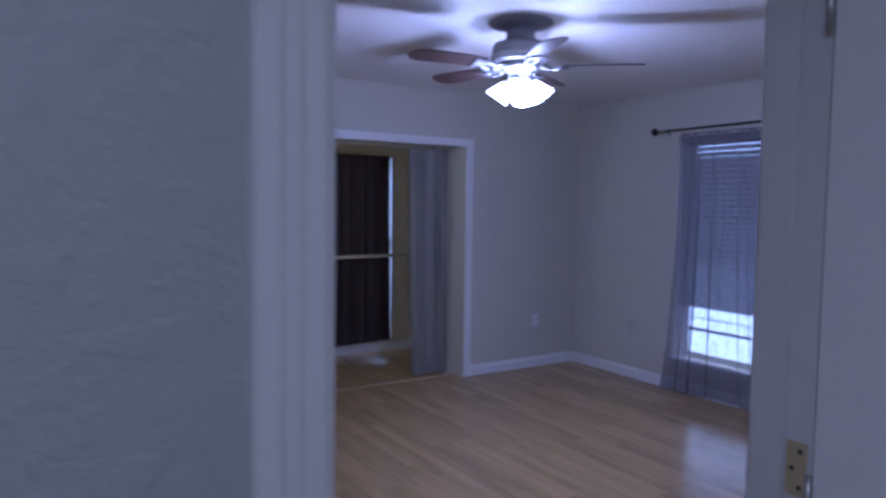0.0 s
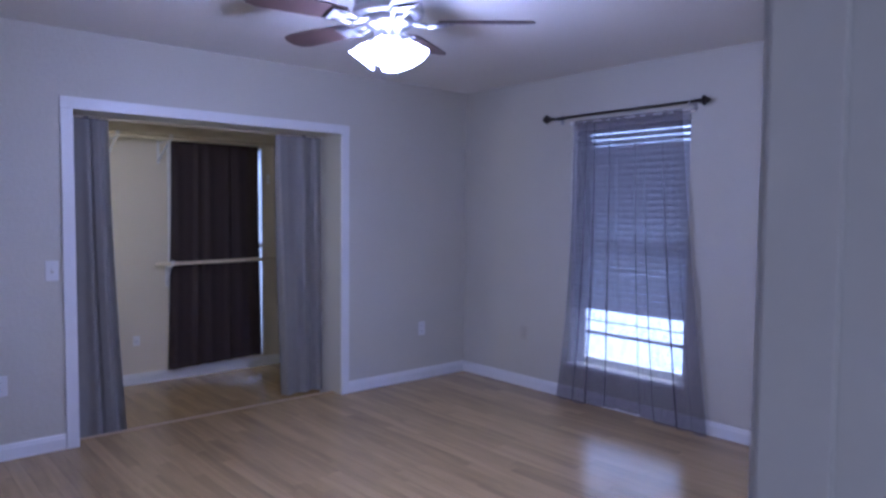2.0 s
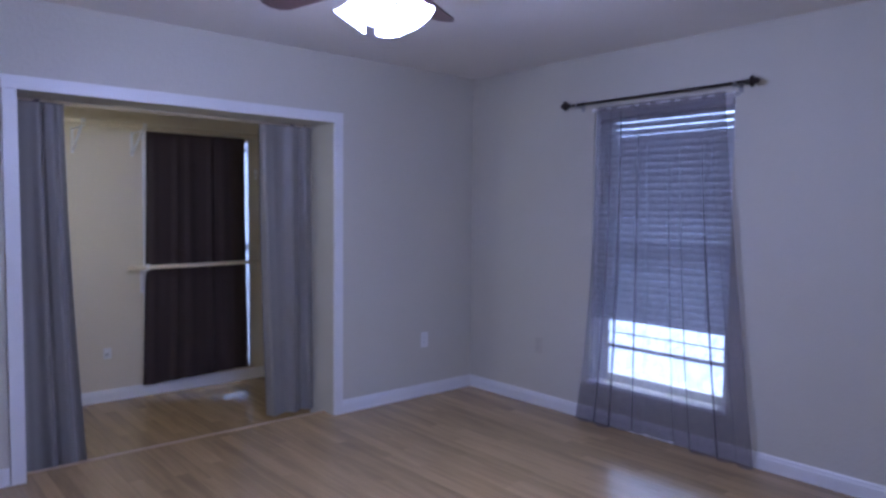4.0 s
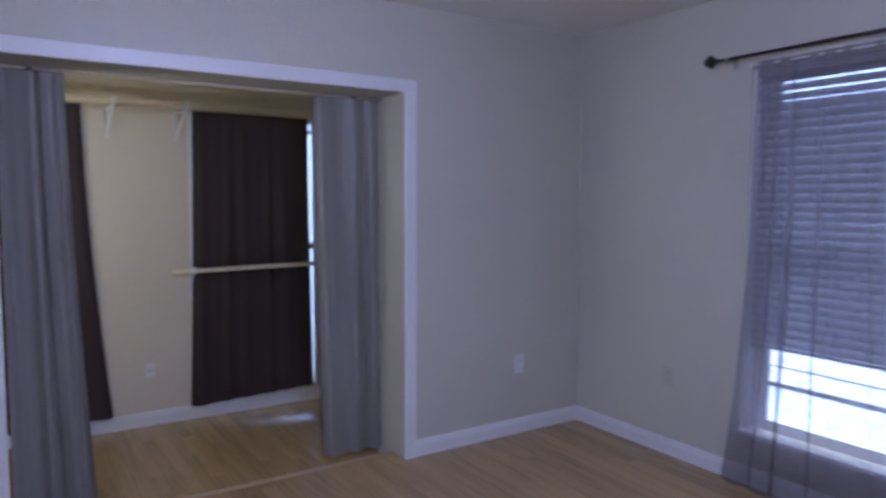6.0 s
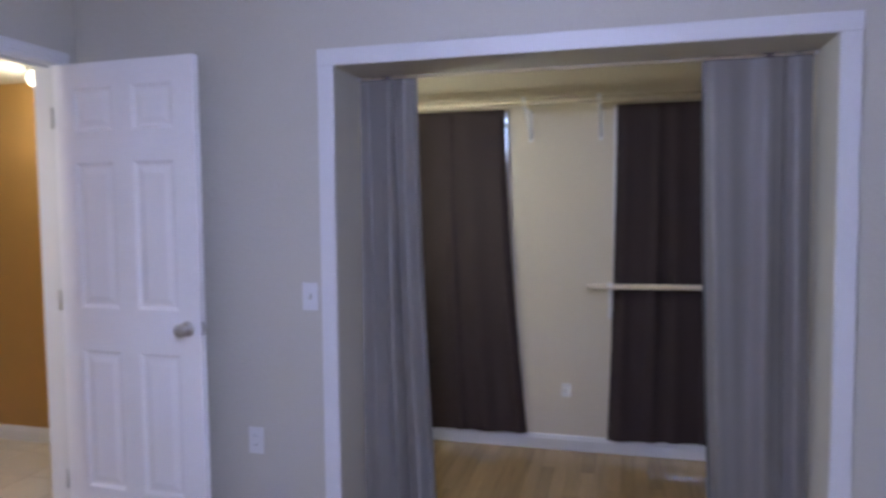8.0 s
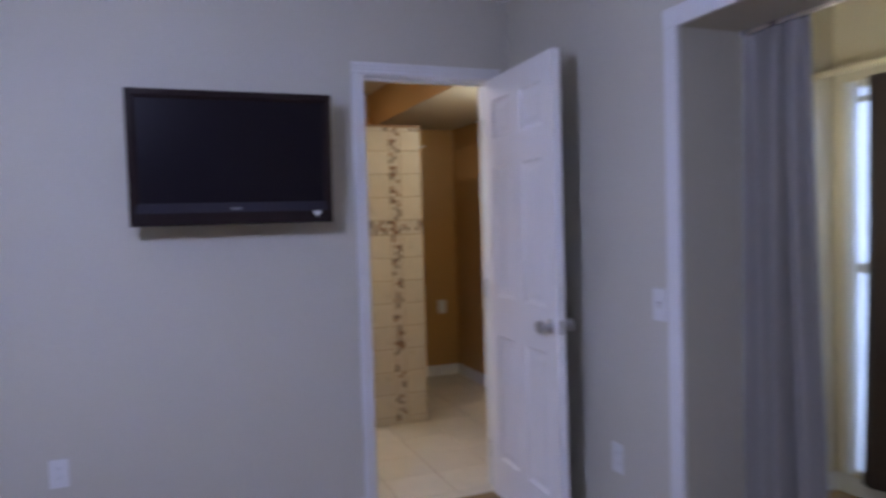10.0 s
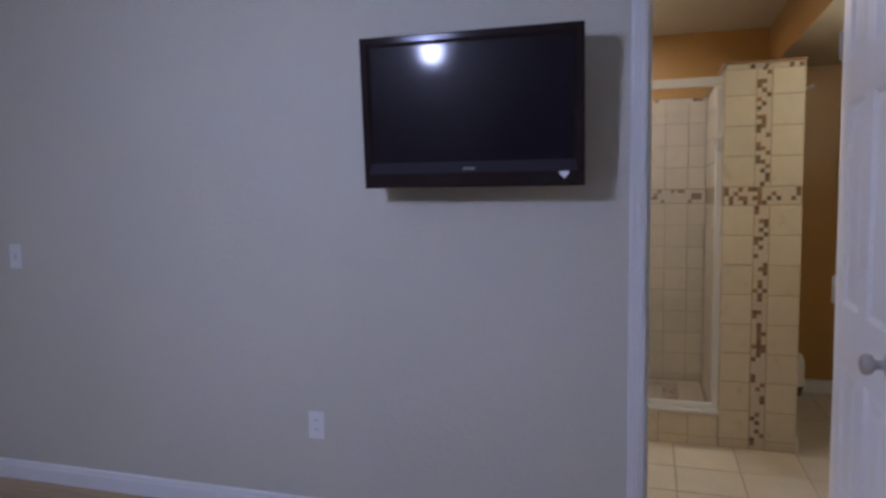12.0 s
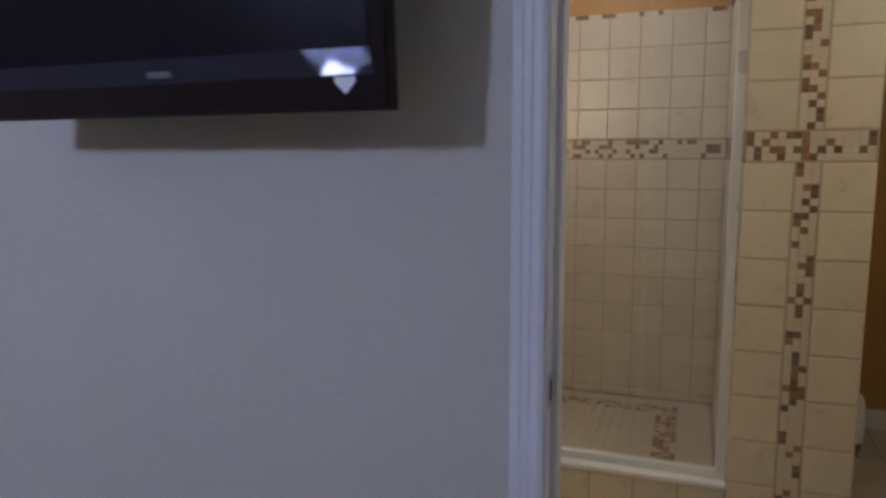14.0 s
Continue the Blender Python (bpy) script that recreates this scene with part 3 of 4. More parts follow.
while zb > 0.735 - WZ1:
    ob = new("slat", slat_me)
    ob.parent = bl
    open_more = zb > -0.20
    lean = 50 if open_more else 56.5 + 1.10 * math.degrees(math.atan((zb + WZ1 - 1.4) / 3.6))
    ob.matrix_basis = pose(0, 0, zb, 0, -lean + rnd.uniform(-1.4, 1.4), 0)
    zb -= 0.0435
part("bottom_rail", box(B(), -0.022, 0.022, -hw, hw, 0.70 - WZ1, 0.718 - WZ1, bev=0.004), M_SLAT, bl)
for yy in cord_y:
    for dx in (-0.024, 0.024):
        part("ladder_cord", rod(B(), (dx, yy, 0.71 - WZ1), (dx, yy, -0.04), 0.0016, 8), M_SLAT, bl)
part("tilt_wand", rod(B(), (-0.032, hw - 0.05, -0.62), (-0.032, hw - 0.05, -0.05), 0.004, 8), M_SLAT, bl)


# ---- cloth ----
def cloth(axis, plane, top, bottom, z0, z1, folds, amp, seed, nu=150, nv=46, hem=0.0, ease=1.6, tilt=0.0, header=0.0, lap=0.0, v0=0.0, v1=1.0, second=0.3, ease0=0.0):
    """A hanging cloth in folds. top and bottom: its spans along the wall; tilt: rise of the hem from start to end."""
    r = random.Random(seed)
    ph = [r.uniform(0, 6.28) for _ in range(6)]
    bm = B()
    grid = []
    for j in range(nv + 1):
        v = v0 + (v1 - v0) * j / nv
        row = []
        for i in range(nu + 1):
            u = i / nu
            k = v ** (ease if not ease0 else ease0 + (ease - ease0) * u)
            uu = u + 0.18 / folds * math.sin(2 * math.pi * folds * 0.5 * u + ph[0]) * (1 - 0.4 * v)
            a = top[0] + (top[1] - top[0]) * u
            b = bottom[0] + (bottom[1] - bottom[0]) * u
            w = a + (b - a) * k
            wave = math.sin(2 * math.pi * folds * uu + ph[1] + 0.7 * v * math.sin(ph[2] + 3 * u)) + second * math.sin(2 * math.pi * folds * 1.9 * uu + ph[3]) + 0.3 * math.sin(2 * math.pi * folds * 0.43 * u + ph[4] + 1.2 * v)
            d = amp * wave * (0.45 + 0.55 * min(1, v * 2.2))
            if header and v < header:
                d *= 0.5
            z = z1 + (z0 + tilt * u + hem * math.sin(2 * math.pi * 1.3 * u + ph[5]) - z1) * v
            w += lap * (0.55 + 0.45 * math.sin(2 * math.pi * 1.7 * u + ph[2])) * min(1, 0.35 + v) * math.cos(2 * math.pi * folds * uu + ph[1] + 0.8)
            w += 0.25 * amp * math.cos(2 * math.pi * folds * uu + ph[1])
            row.append(bm.verts.new((plane + d, w, z) if axis == "x" else (w, plane + d, z)))
        grid.append(row)
    for a, b in zip(grid, grid[1:]):
        for i in range(nu):
            bm.faces.new((a[i], a[i + 1], b[i + 1], b[i])).smooth = True
    return bm


def thicken(ob, t):
    md = ob.modifiers.new("thickness", "SOLIDIFY")
    md.thickness, md.offset, md.use_rim = t, 0, False
    return ob


def hanging(name, at, label, mat, thick, cuts, group, *args, **kw):
    """A curtain as a thing: heading, fabric and hem, cut at the given fractions of its drop."""
    g = thing(name, at, label, "curtain", group)
    full = kw.pop("nv", 46)
    for nm, a, c in (("heading", 0.0, cuts[0]), ("fabric", cuts[0], cuts[1]), ("hem", cuts[1], 1.0)):
        bm = cloth(*args, v0=a, v1=c, nv=max(3, round(full * (c - a))), **kw)
        bm.transform(Matrix.Translation(at).inverted())
        ob = part(nm, bm, M_PLUM if nm == "heading" and mat is M_GREY else mat, g)
        if thick:
            thicken(ob, thick)
    return g


# sheer curtain and rod on the east wall
hanging("sheer_curtain", (-0.055, -1.66, 0.0), "long grey sheer voile curtain hanging to the floor", M_SHEER, 0, (0.035, 0.965), "",
        "x", -0.055, (-2.098, -1.232), (-2.325, -1.105), 0.012, 2.084, 8.5, 0.015, 11, nu=360, nv=56, hem=0.016, ease=2.6, ease0=1.15, lap=0.026, second=0.5)
cr = thing("curtain_rod", (-0.075, -1.62, 2.115), "dark bronze curtain rod with ornate finials on wall brackets", "curtain rod")
part("pole", rod(B(), (0, -0.60, 0.004), (0, 0.60, 0), 0.0085), M_IRON, cr)
for s, y in ((-1, -0.60), (1, 0.60)):
    m = Matrix.Translation((0, y, 0.002)) @ pose(0, 0, 0, -90 * s, 0, 0)
    part("finial", lathe(B(), [(0, -0.005), (0.013, 0), (0.016, 0.006), (0.011, 0.012), (0.014, 0.02), (0.030, 0.03), (0.033, 0.036), (0.02, 0.044), (0.014, 0.05), (0.02, 0.056), (0.012, 0.068), (0, 0.08)], m=m, seg=20), M_IRON, cr)
    yb = y - s * 0.06
    bm = B()
    rod(bm, (0.072, yb, -0.012), (0.0, yb, -0.012), 0.004, 10)
    box(bm, 0.067, 0.074, yb - 0.012, yb + 0.012, -0.04, 0.03, bev=0.002)
    lathe(bm, [(0.010, -0.01), (0.0115, -0.01), (0.0115, 0.01), (0.010, 0.01)], m=Matrix.Translation((0, yb, 0)) @ pose(0, 0, 0, 90, 0, 0), seg=16)
    rod(bm, (-0.012, yb, -0.032), (-0.012, yb, -0.008), 0.003, 8)
    part("bracket", bm, M_PEWTER, cr, "grey metal rod bracket")

ir = thing("inner_curtain_rod", (-0.055, -2.15, 2.068), "thin white rod carrying the sheer curtain", "curtain rod")
part("tube", rod(B(), (0, 0, 0), (0, 0.95, 0), 0.004, 12), M_PLATE, ir)
for y in (0.0, 0.95):
    part("holder", box(B(), -0.006, 0.055, y - 0.008, y + 0.008, -0.009, 0.009, bev=0.002), M_PLATE, ir)

# closet opening curtains
for tp, bt, low, sd, lab in (((OPL + 0.01, -2.845), (OPL + 0.012, -2.765), -0.045, 21, "silver-grey satin curtain drawn aside in the closet opening"),
                        ((-1.70, OPR - 0.02), (-1.645, OPR - 0.01), -0.005, 22, "silver-grey satin curtain hanging beside the closet jamb")):
    hanging("drape", (sum(tp) / 2, 0.262, 0), lab, M_GREY, 0.002, (0.009, 0.95), "closet curtains",
            "y", 0.262, tp, bt, low, 1.984, 2.7, 0.022, sd, nu=150, nv=44, header=0.025, second=0.32)
tr = thing("tension_rod", (OPL, 0.262, 1.9765), "thin cream tension rod across the closet opening", "curtain rod")
part("tube", rod(B(), (0.01, 0, 0), (OPR - OPL - 0.01, 0, 0), 0.0065), M_CLOSET, tr)
for x0, x1 in ((0.0, 0.014), (OPR - OPL - 0.014, OPR - OPL)):
    part("end_cap", rod(B(), (x0, 0, 0), (x1, 0, 0), 0.0078), M_PLATE, tr)

# blackout curtains on the closet windows
hanging("blackout_curtain", (-1.65, 1.465, 0), "dark brown blackout curtain over the closet window", M_DARK, 0.002, (0.02, 0.97), "blackout curtains",
        "y", 1.465, (-2.03, -1.24), (-2.075, -1.215), 0.036, 1.985, 6, 0.010, 31, nu=150, tilt=0.032, header=0.02)
hanging("blackout_curtain", (-3.08, 1.465, 0), "dark brown blackout curtain with a flared hem over the closet window", M_DARK, 0.002, (0.02, 0.97), "blackout curtains",
        "y", 1.465, (-3.56, -2.67), (-3.60, -2.545), 0.035, 1.985, 6, 0.010, 32, nu=150, tilt=0.01, header=0.02)

# closet windows
for k, (a, b) in enumerate((CW1, CW2)):
    w = thing("window_%d" % (k + 2), ((a + b) / 2, CLB + 0.07, CZ0), "white closet window mostly hidden by a blackout curtain", "window", kind="structure")
    o2 = Matrix.Translation(w.location).inverted()

    def wp(name, dims, mat=M_TRIM, bev=0.002):
        bm = box(B(), *dims, bev=bev)
        bm.transform(o2)
        return part(name, bm, mat, w)
    wp("window_frame", (a, a + 0.012, CLB + 0.0, CLB + 0.135, CZ0, CZ1))
    wp("window_frame", (b - 0.012, b, CLB + 0.0, CLB + 0.135, CZ0, CZ1))
    wp("window_frame", (a + 0.03, b - 0.03, CLB + 0.0, CLB + 0.135, CZ1 - 0.03, CZ1))
    wp("window_sill", (a + 0.012, b - 0.012, CLB + 0.002, CLB + 0.135, CZ0 - 0.002, CZ0 + 0.02), bev=0.004)
    wp("side_casing", (a - 0.032, a, CLB - 0.016, CLB, 0.037, CZ1))
    wp("muntin", (a + 0.012, b - 0.012, CLB + 0.04, CLB + 0.06, 1.885, 1.915))
    wp("meeting_rail", (a + 0.012, b - 0.012, CLB + 0.04, CLB + 0.07, 1.05, 1.10))
    p = wp("pane", (a + 0.012, b - 0.012, CLB + 0.03, CLB + 0.034, CZ0 + 0.02, CZ1 - 0.03), M_GLASS, 0)
    p.visible_shadow = False

# closet brackets and rods
def tube(bm, pts, r, seg=8):
    for p, q in zip(pts, pts[1:]):
        rod(bm, p, q, r, seg)
    return bm


def bracket(name, x, z, drop, reach, label):
    """z: the arm's height; the hook at the arm's end cradles a rod."""
    g = thing(name, (x, CLB, z), label, "bracket", "rod brackets")
    part("wall_leg", box(B(), -0.012, 0.012, -0.005, 0, -drop, 0.012, bev=0.001), M_TRIM, g)
    for zz in (0.0, -drop + 0.012):
        part("screw", lathe(B(), [(0, 0.0025), (0.004, 0.002), (0.005, 0)], m=Matrix.Translation((0, -0.005, zz)) @ pose(0, 0, 0, 90, 0, 0), seg=10), M_PLATE, g)
    part("arm", box(B(), -0.009, 0.009, -reach + 0.02, -0.005, -0.006, 0.0, bev=0.001), M_TRIM, g)
    p, q = Vector((0, -0.006, -drop + 0.02)), Vector((0, -reach + 0.03, -0.004))
    side = Vector((0.009, 0, 0))
    up = (q - p).cross(side).normalized() * 0.003
    bm = B()
    vs = [bm.verts.new(c + sx * side + su * up) for c in (p, q) for sx in (-1, 1) for su in (-1, 1)]
    for f in ((0, 1, 3, 2), (4, 6, 7, 5), (0, 4, 5, 1), (2, 3, 7, 6), (0, 2, 6, 4), (1, 5, 7, 3)):
        bm.faces.new([vs[i] for i in f])
    part("brace", bm, M_TRIM, g)
    for dx in (-0.009, 0.009):
        arc = [(dx, -reach + 0.021 * math.cos(a), 0.018 + 0.021 * math.sin(a)) for a in (math.pi * (0.75 + 1.3 * i / 10) for i in range(11))]
        part("rod_hook", tube(B(), arc, 0.004), M_PLATE, g)
    part("hook_lip", box(B(), -0.014, 0.014, -reach - 0.028, -reach - 0.019, 0.022, 0.046, bev=0.002), M_PLATE, g)


for x in (-2.525, -2.118):
    bracket("rod_bracket", x, 1.968, 0.175, 0.29, "white metal bracket under the upper closet rod")
upper = thing("closet_rod", (CLW, CLB - 0.29, 1.987), "cream wooden hanging rod high across the closet", "closet rod")
part("pole", rod(B(), (0.012, 0, 0), (CLE - CLW - 0.012, 0, 0), 0.0168, 24), M_ROD, upper)
for x0, x1 in ((0.0, 0.014), (CLE - CLW - 0.014, CLE - CLW)):
    part("end_socket", rod(B(), (x0, 0, 0), (x1, 0, 0), 0.028, 20), M_PLATE, upper)
bracket("rod_bracket", -2.06, 0.934, 0.185, 0.13, "white metal bracket carrying the lower closet rod")
cro = thing("closet_rod", (-2.19, CLB - 0.13, 0.952), "cream wooden hanging rod across the closet window", "closet rod")
part("pole", rod(B(), (0, 0, 0), (CLE + 2.19 - 0.012, 0, 0.012), 0.016, 20), M_ROD, cro)
part("end_socket", rod(B(), (CLE + 2.19 - 0.014, 0, 0.012), (CLE + 2.19, 0, 0.012), 0.028, 20), M_PLATE, cro)
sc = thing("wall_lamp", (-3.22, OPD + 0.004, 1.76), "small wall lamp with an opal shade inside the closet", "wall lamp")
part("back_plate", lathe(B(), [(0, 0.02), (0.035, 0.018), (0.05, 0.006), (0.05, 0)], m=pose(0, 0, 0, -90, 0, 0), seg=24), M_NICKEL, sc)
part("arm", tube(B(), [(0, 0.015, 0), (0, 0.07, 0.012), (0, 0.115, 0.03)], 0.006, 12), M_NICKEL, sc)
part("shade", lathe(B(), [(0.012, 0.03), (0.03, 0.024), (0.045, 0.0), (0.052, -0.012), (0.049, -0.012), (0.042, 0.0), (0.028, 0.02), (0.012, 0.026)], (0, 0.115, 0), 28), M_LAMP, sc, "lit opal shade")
g = thing("curtain_hook", (-1.115, CLB, 1.70), "small white curtain hook bracket on the closet wall", "hook")
part("plate", box(B(), -0.012, 0.012, -0.004, 0, -0.045, 0.045, bev=0.001), M_PLATE, g)
part("hook", rod(B(), (0, -0.004, 0.02), (0, -0.05, 0.02), 0.006, 10), M_PLATE, g)
part("hook", rod(B(), (0, -0.004, -0.03), (0, -0.04, -0.03), 0.006, 10), M_PLATE, g)

# closet threshold
structure("step_riser", box(B(), OPL, OPR, 0.118, 0.124, CLF, 0.0), M_STRIP, "low oak riser at the closet step", "step")
bm = B()
profile_run(bm, (OPL, 0.10, 0.0), (OPR, 0.10, 0.0), (0, 1, 0), (0, 0, 1), [(0, 0), (0.004, 0.004), (0.018, 0.0055), (0.032, 0.004), (0.036, 0)])
structure("threshold", bm, M_STRIP, "thin oak threshold strip in the closet opening", "threshold")


# ---- wall plates ----
def plate(name, at, turn, label, kind_of="outlet", mat=M_PLATE, w=0.07, h=0.115):
    """Lies on the plane y = 0 facing -y before turning."""
    g = thing(name, at, label, "switch" if kind_of == "switch" else "outlet", "wall plates", turn=turn)
    part("cover", box(B(), -w / 2, w / 2, -0.006, 0.0, -h / 2, h / 2, bev=0.002), mat, g)
    if kind_of == "jack":
        part("jack", lathe(B(), [(0, 0.010), (0.006, 0.010), (0.006, 0.003), (0.019, 0.002), (0.021, 0)], m=Matrix.Translation((0, -0.006, 0)) @ pose(0, 0, 0, 90, 0, 0), seg=20), M_PLATE, g)
        part("jack_hole", lathe(B(), [(0, 0.0105), (0.0035, 0.0105), (0.0035, 0.0095), (0, 0.0095)], m=Matrix.Translation((0, -0.006, 0)) @ pose(0, 0, 0, 90, 0, 0), seg=12), M_SLOT, g)
    elif kind_of == "switch":
        part("toggle_frame", box(B(), -0.007, 0.007, -0.0068, -0.006, -0.013, 0.013, bev=0.0003), M_ALMOND, g)
        part("toggle", box(B(), -0.004, 0.004, -0.017, -0.006, 0.0, 0.011, bev=0.001), mat, g)
    else:
        for z in (-0.02, 0.02):
            f = part("receptacle", box(B(), -0.017, 0.017, -0.0075, -0.006, z - 0.0135, z + 0.0135, bev=0.0006), mat, g)
            for x in (-0.006, 0.006):
                part("slot", box(B(), x - 0.001, x + 0.001, -0.0079, -0.0075, z - 0.003, z + 0.005), M_SLOT, f)
    for z in (0.0,) if kind_of == "outlet" else (-0.034, 0.034):
        part("screw", lathe(B(), [(0, 0.0014), (0.003, 0.001), (0.0034, 0)], m=Matrix.Translation((0, -0.006, z)) @ pose(0, 0, 0, 90, 0, 0), seg=10), mat, g)


plate("wall_outlet", (-0.486, 0, 0.428), 0, "white wall outlet above the baseboard", mat=M_PLATE)
plate("wall_outlet", (-3.508, 0, 0.42), 0, "white wall outlet above the baseboard beside the closet")
plate("light_switch", (-3.24, 0, 1.05), 0, "white toggle light switch beside the closet casing", "switch")
plate("wall_outlet", (XW, -2.05, 0.405), -90 + 180, "white wall outlet under the television")
plate("wall_outlet", (0, -0.72, 0.438), -90, "almond wall outlet on the window wall", mat=M_ALMOND)
plate("wall_outlet", (-2.315, CLB, 0.31), 0, "white cable jack plate on the closet wall above the baseboard", "jack", w=0.056, h=0.082)
plate("wall_outlet", (BXB, 0.607, 0.61), 90, "white wall outlet on the orange bathroom wall")

plate("light_switch", (XW, -3.61, 1.085), 90, "white toggle light switch beside the entry doorway", "switch")
hk = thing("robe_hook", (-5.76, PY1 + 0.004, 1.87), "small chrome robe hook on the shower wall", "hook")
part("base", lathe(B(), [(0, 0.006), (0.018, 0.005), (0.02, 0)], m=pose(0, 0, 0, -90, 0, 0), seg=20), M_NICKEL, hk)
part("peg", lathe(B(), [(0, 0.05), (0.009, 0.048), (0.011, 0.04), (0.006, 0.034), (0.005, 0.005)], m=pose(0, 0, 0, -70, 0, 0), seg=16), M_NICKEL, hk)

# ---- ceiling fan ----
FX, FY = -2.36, -2.04
fan = thing("ceiling_fan", (FX, FY, ZC), "ceiling fan with dark blades, nickel motor and lit glass shades", "ceiling fan")
part("canopy", lathe(B(), [(0, 0), (0.165, 0), (0.17, -0.008), (0.155, -0.02), (0.10, -0.032), (0.085, -0.04), (0, -0.04)]), M_PEWTER, fan)
part("neck", lathe(B(), [(0.07, -0.038), (0.072, -0.07), (0.085, -0.105), (0.0, -0.105)]), M_PEWTER, fan)
part("motor_housing", lathe(B(), [(0, -0.10), (0.10, -0.102), (0.135, -0.112), (0.145, -0.13), (0.145, -0.185), (0.14, -0.2), (0.12, -0.21), (0, -0.21)], seg=48), M_PEWTER, fan, "dark pewter motor housing")
part("motor_band", lathe(B(), [(0.146, -0.17), (0.152, -0.176), (0.152, -0.196), (0.146, -0.202)], seg=48), M_NICKEL, fan, "polished nickel band")
part("switch_housing", lathe(B(), [(0.0, -0.208), (0.105, -0.21), (0.115, -0.225), (0.10, -0.245), (0.065, -0.26), (0.06, -0.29), (0.05, -0.312), (0, -0.315)], seg=40), M_NICKEL, fan, "nickel light kit housing")
blade_bm = B()
pts = [(0.215, -0.05), (0.30, -0.062), (0.56, -0.07), (0.605, -0.055), (0.625, -0.02), (0.625, 0.02), (0.605, 0.055), (0.56, 0.07), (0.30, 0.062), (0.215, 0.05)]
top_v = [blade_bm.verts.new((x, y, 0.003)) for x, y in pts]
bot_v = [blade_bm.verts.new((x, y, -0.003)) for x, y in pts]
blade_bm.faces.new(top_v)
blade_bm.faces.new(bot_v[::-1])
for i in range(len(pts)):
    j = (i + 1) % len(pts)
    blade_bm.faces.new((top_v[i], bot_v[i], bot_v[j], top_v[j]))
blade_me = mesh_of(blade_bm, "blade", M_BLADE)
iron_bm = B()
for y in (-0.02, 0.02):
    rod(iron_bm, (0.10, y * 0.6, 0.0), (0.17, y * 1.3, -0.016), 0.008, 10)
    rod(iron_bm, (0.17, y * 1.3, -0.016), (0.25, y * 1.8, -0.006), 0.007, 10)
box(iron_bm, 0.205, 0.28, -0.045, 0.045, -0.009, -0.0035, bev=0.002)
iron_me = mesh_of(iron_bm, "blade_iron", M_PEWTER)
for k in range(5):
    ang = -42 + 72 * k
    turn = pose(0, 0, -0.228, 0, 0, ang)
    o = new("blade", blade_me)
    o.parent, o.matrix_basis = fan, turn @ pose(0, 0, 0.004, 11, 0, 0)
    o = new("blade_iron", iron_me)
    o.parent, o.matrix_basis = fan, turn @ pose(0, 0, 0.0, 11, 0, 0)
for k in range(4):
    ang = 38 + 90 * k
    turn = pose(0, 0, -0.283, 0, 0, ang)
    arm = B()
    rod(arm, (0.04, 0, 0.0), (0.068, 0, -0.012), 0.011, 12)
    rod(arm, (0.068, 0, -0.012), (0.079, 0, -0.033), 0.017, 16)
    o = part("lamp_arm", arm, M_NICKEL, fan, m=turn)
    tulip = lathe(B(), [(0.020, 0.0), (0.026, -0.008), (0.04, -0.03), (0.052, -0.055), (0.062, -0.085), (0.078, -0.108), (0.0765, -0.108), (0.060, -0.083), (0.05, -0.053), (0.038, -0.028), (0.022, -0.006), (0.0, -0.006)], seg=28)
    part("glass_shade", tulip, M_SHADE, fan, "glowing frosted tulip glass shade", m=turn @ pose(0.07, 0, -0.028, 0, -36, 0) @ Matrix.Scale(0.83, 4))
    bulb = lathe(B(), [(0.0, 0.0), (0.013, -0.01), (0.015, -0.03), (0.028, -0.055), (0.026, -0.075), (0.0, -0.088)], seg=20)
    part("bulb", bulb, M_SHADE, fan, "lit bulb", m=turn @ pose(0.07, 0, -0.028, 0, -36, 0) @ Matrix.Scale(0.83, 4))
for dx, L in ((0.03, 0.16), (-0.03, 0.12)):
    part("pull_chain", rod(B(), (dx, 0.02, -0.31), (dx, 0.02, -0.31 - L * 0.6), 0.0014, 6), M_NICKEL, fan)

# ---- television ----
TVY, TVZ, TW2, TH2 = -1.342, 1.657, 0.399, 0.268
tv = thing("television", (XW, TVY, TVZ), "black flat-screen television mounted on the wall, tilted slightly down", "television")
tv.matrix_basis = pose(XW, TVY, TVZ, 0, 4.0, 0)
XF = 0.186
bm = B()
box(bm, 0.085, XF - 0.02, -TW2 + 0.03, TW2 - 0.03, -TH2 + 0.03, TH2 - 0.03, bev=0.008)
box(bm, 0.05, 0.085, -0.26, 0.26, -0.19, 0.17, bev=0.01)
part("back_shell", bm, M_BEZEL, tv)
part("wall_mount", box(B(), 0.008, 0.05, -0.13, 0.13, -0.1, 0.1, bev=0.003), M_IRON, tv, "dark steel wall mount")
bm = B()
bw, bb = 0.036, 0.085
rings = []
for ins, insb, x in ((0.004, 0.004, XF - 0.045), (0.0, 0.0, XF - 0.03), (0.0, 0.0, XF - 0.006), (0.005, 0.005, XF), (bw - 0.012, bb - 0.03, XF), (bw, bb - 0.022, XF - 0.012)):
    rings.append([bm.verts.new((x, y, z)) for y, z in ((-TW2 + ins, -TH2 + insb), (TW2 - ins, -TH2 + insb), (TW2 - ins, TH2 - ins), (-TW2 + ins, TH2 - ins))])
for a, b in zip(rings, rings[1:]):
    for i in range(4):
        bm.faces.new((a[i], a[(i + 1) % 4], b[(i + 1) % 4], b[i]))
part("bezel", bm, M_BEZEL, tv, "glossy black bezel")
part("screen", box(B(), XF - 0.016, XF - 0.012, -TW2 + bw - 0.002, TW2 - bw + 0.002, -TH2 + bb - 0.02, TH2 - bw + 0.002), M_SCREEN, tv, "dark switched-off screen")
bm = B()
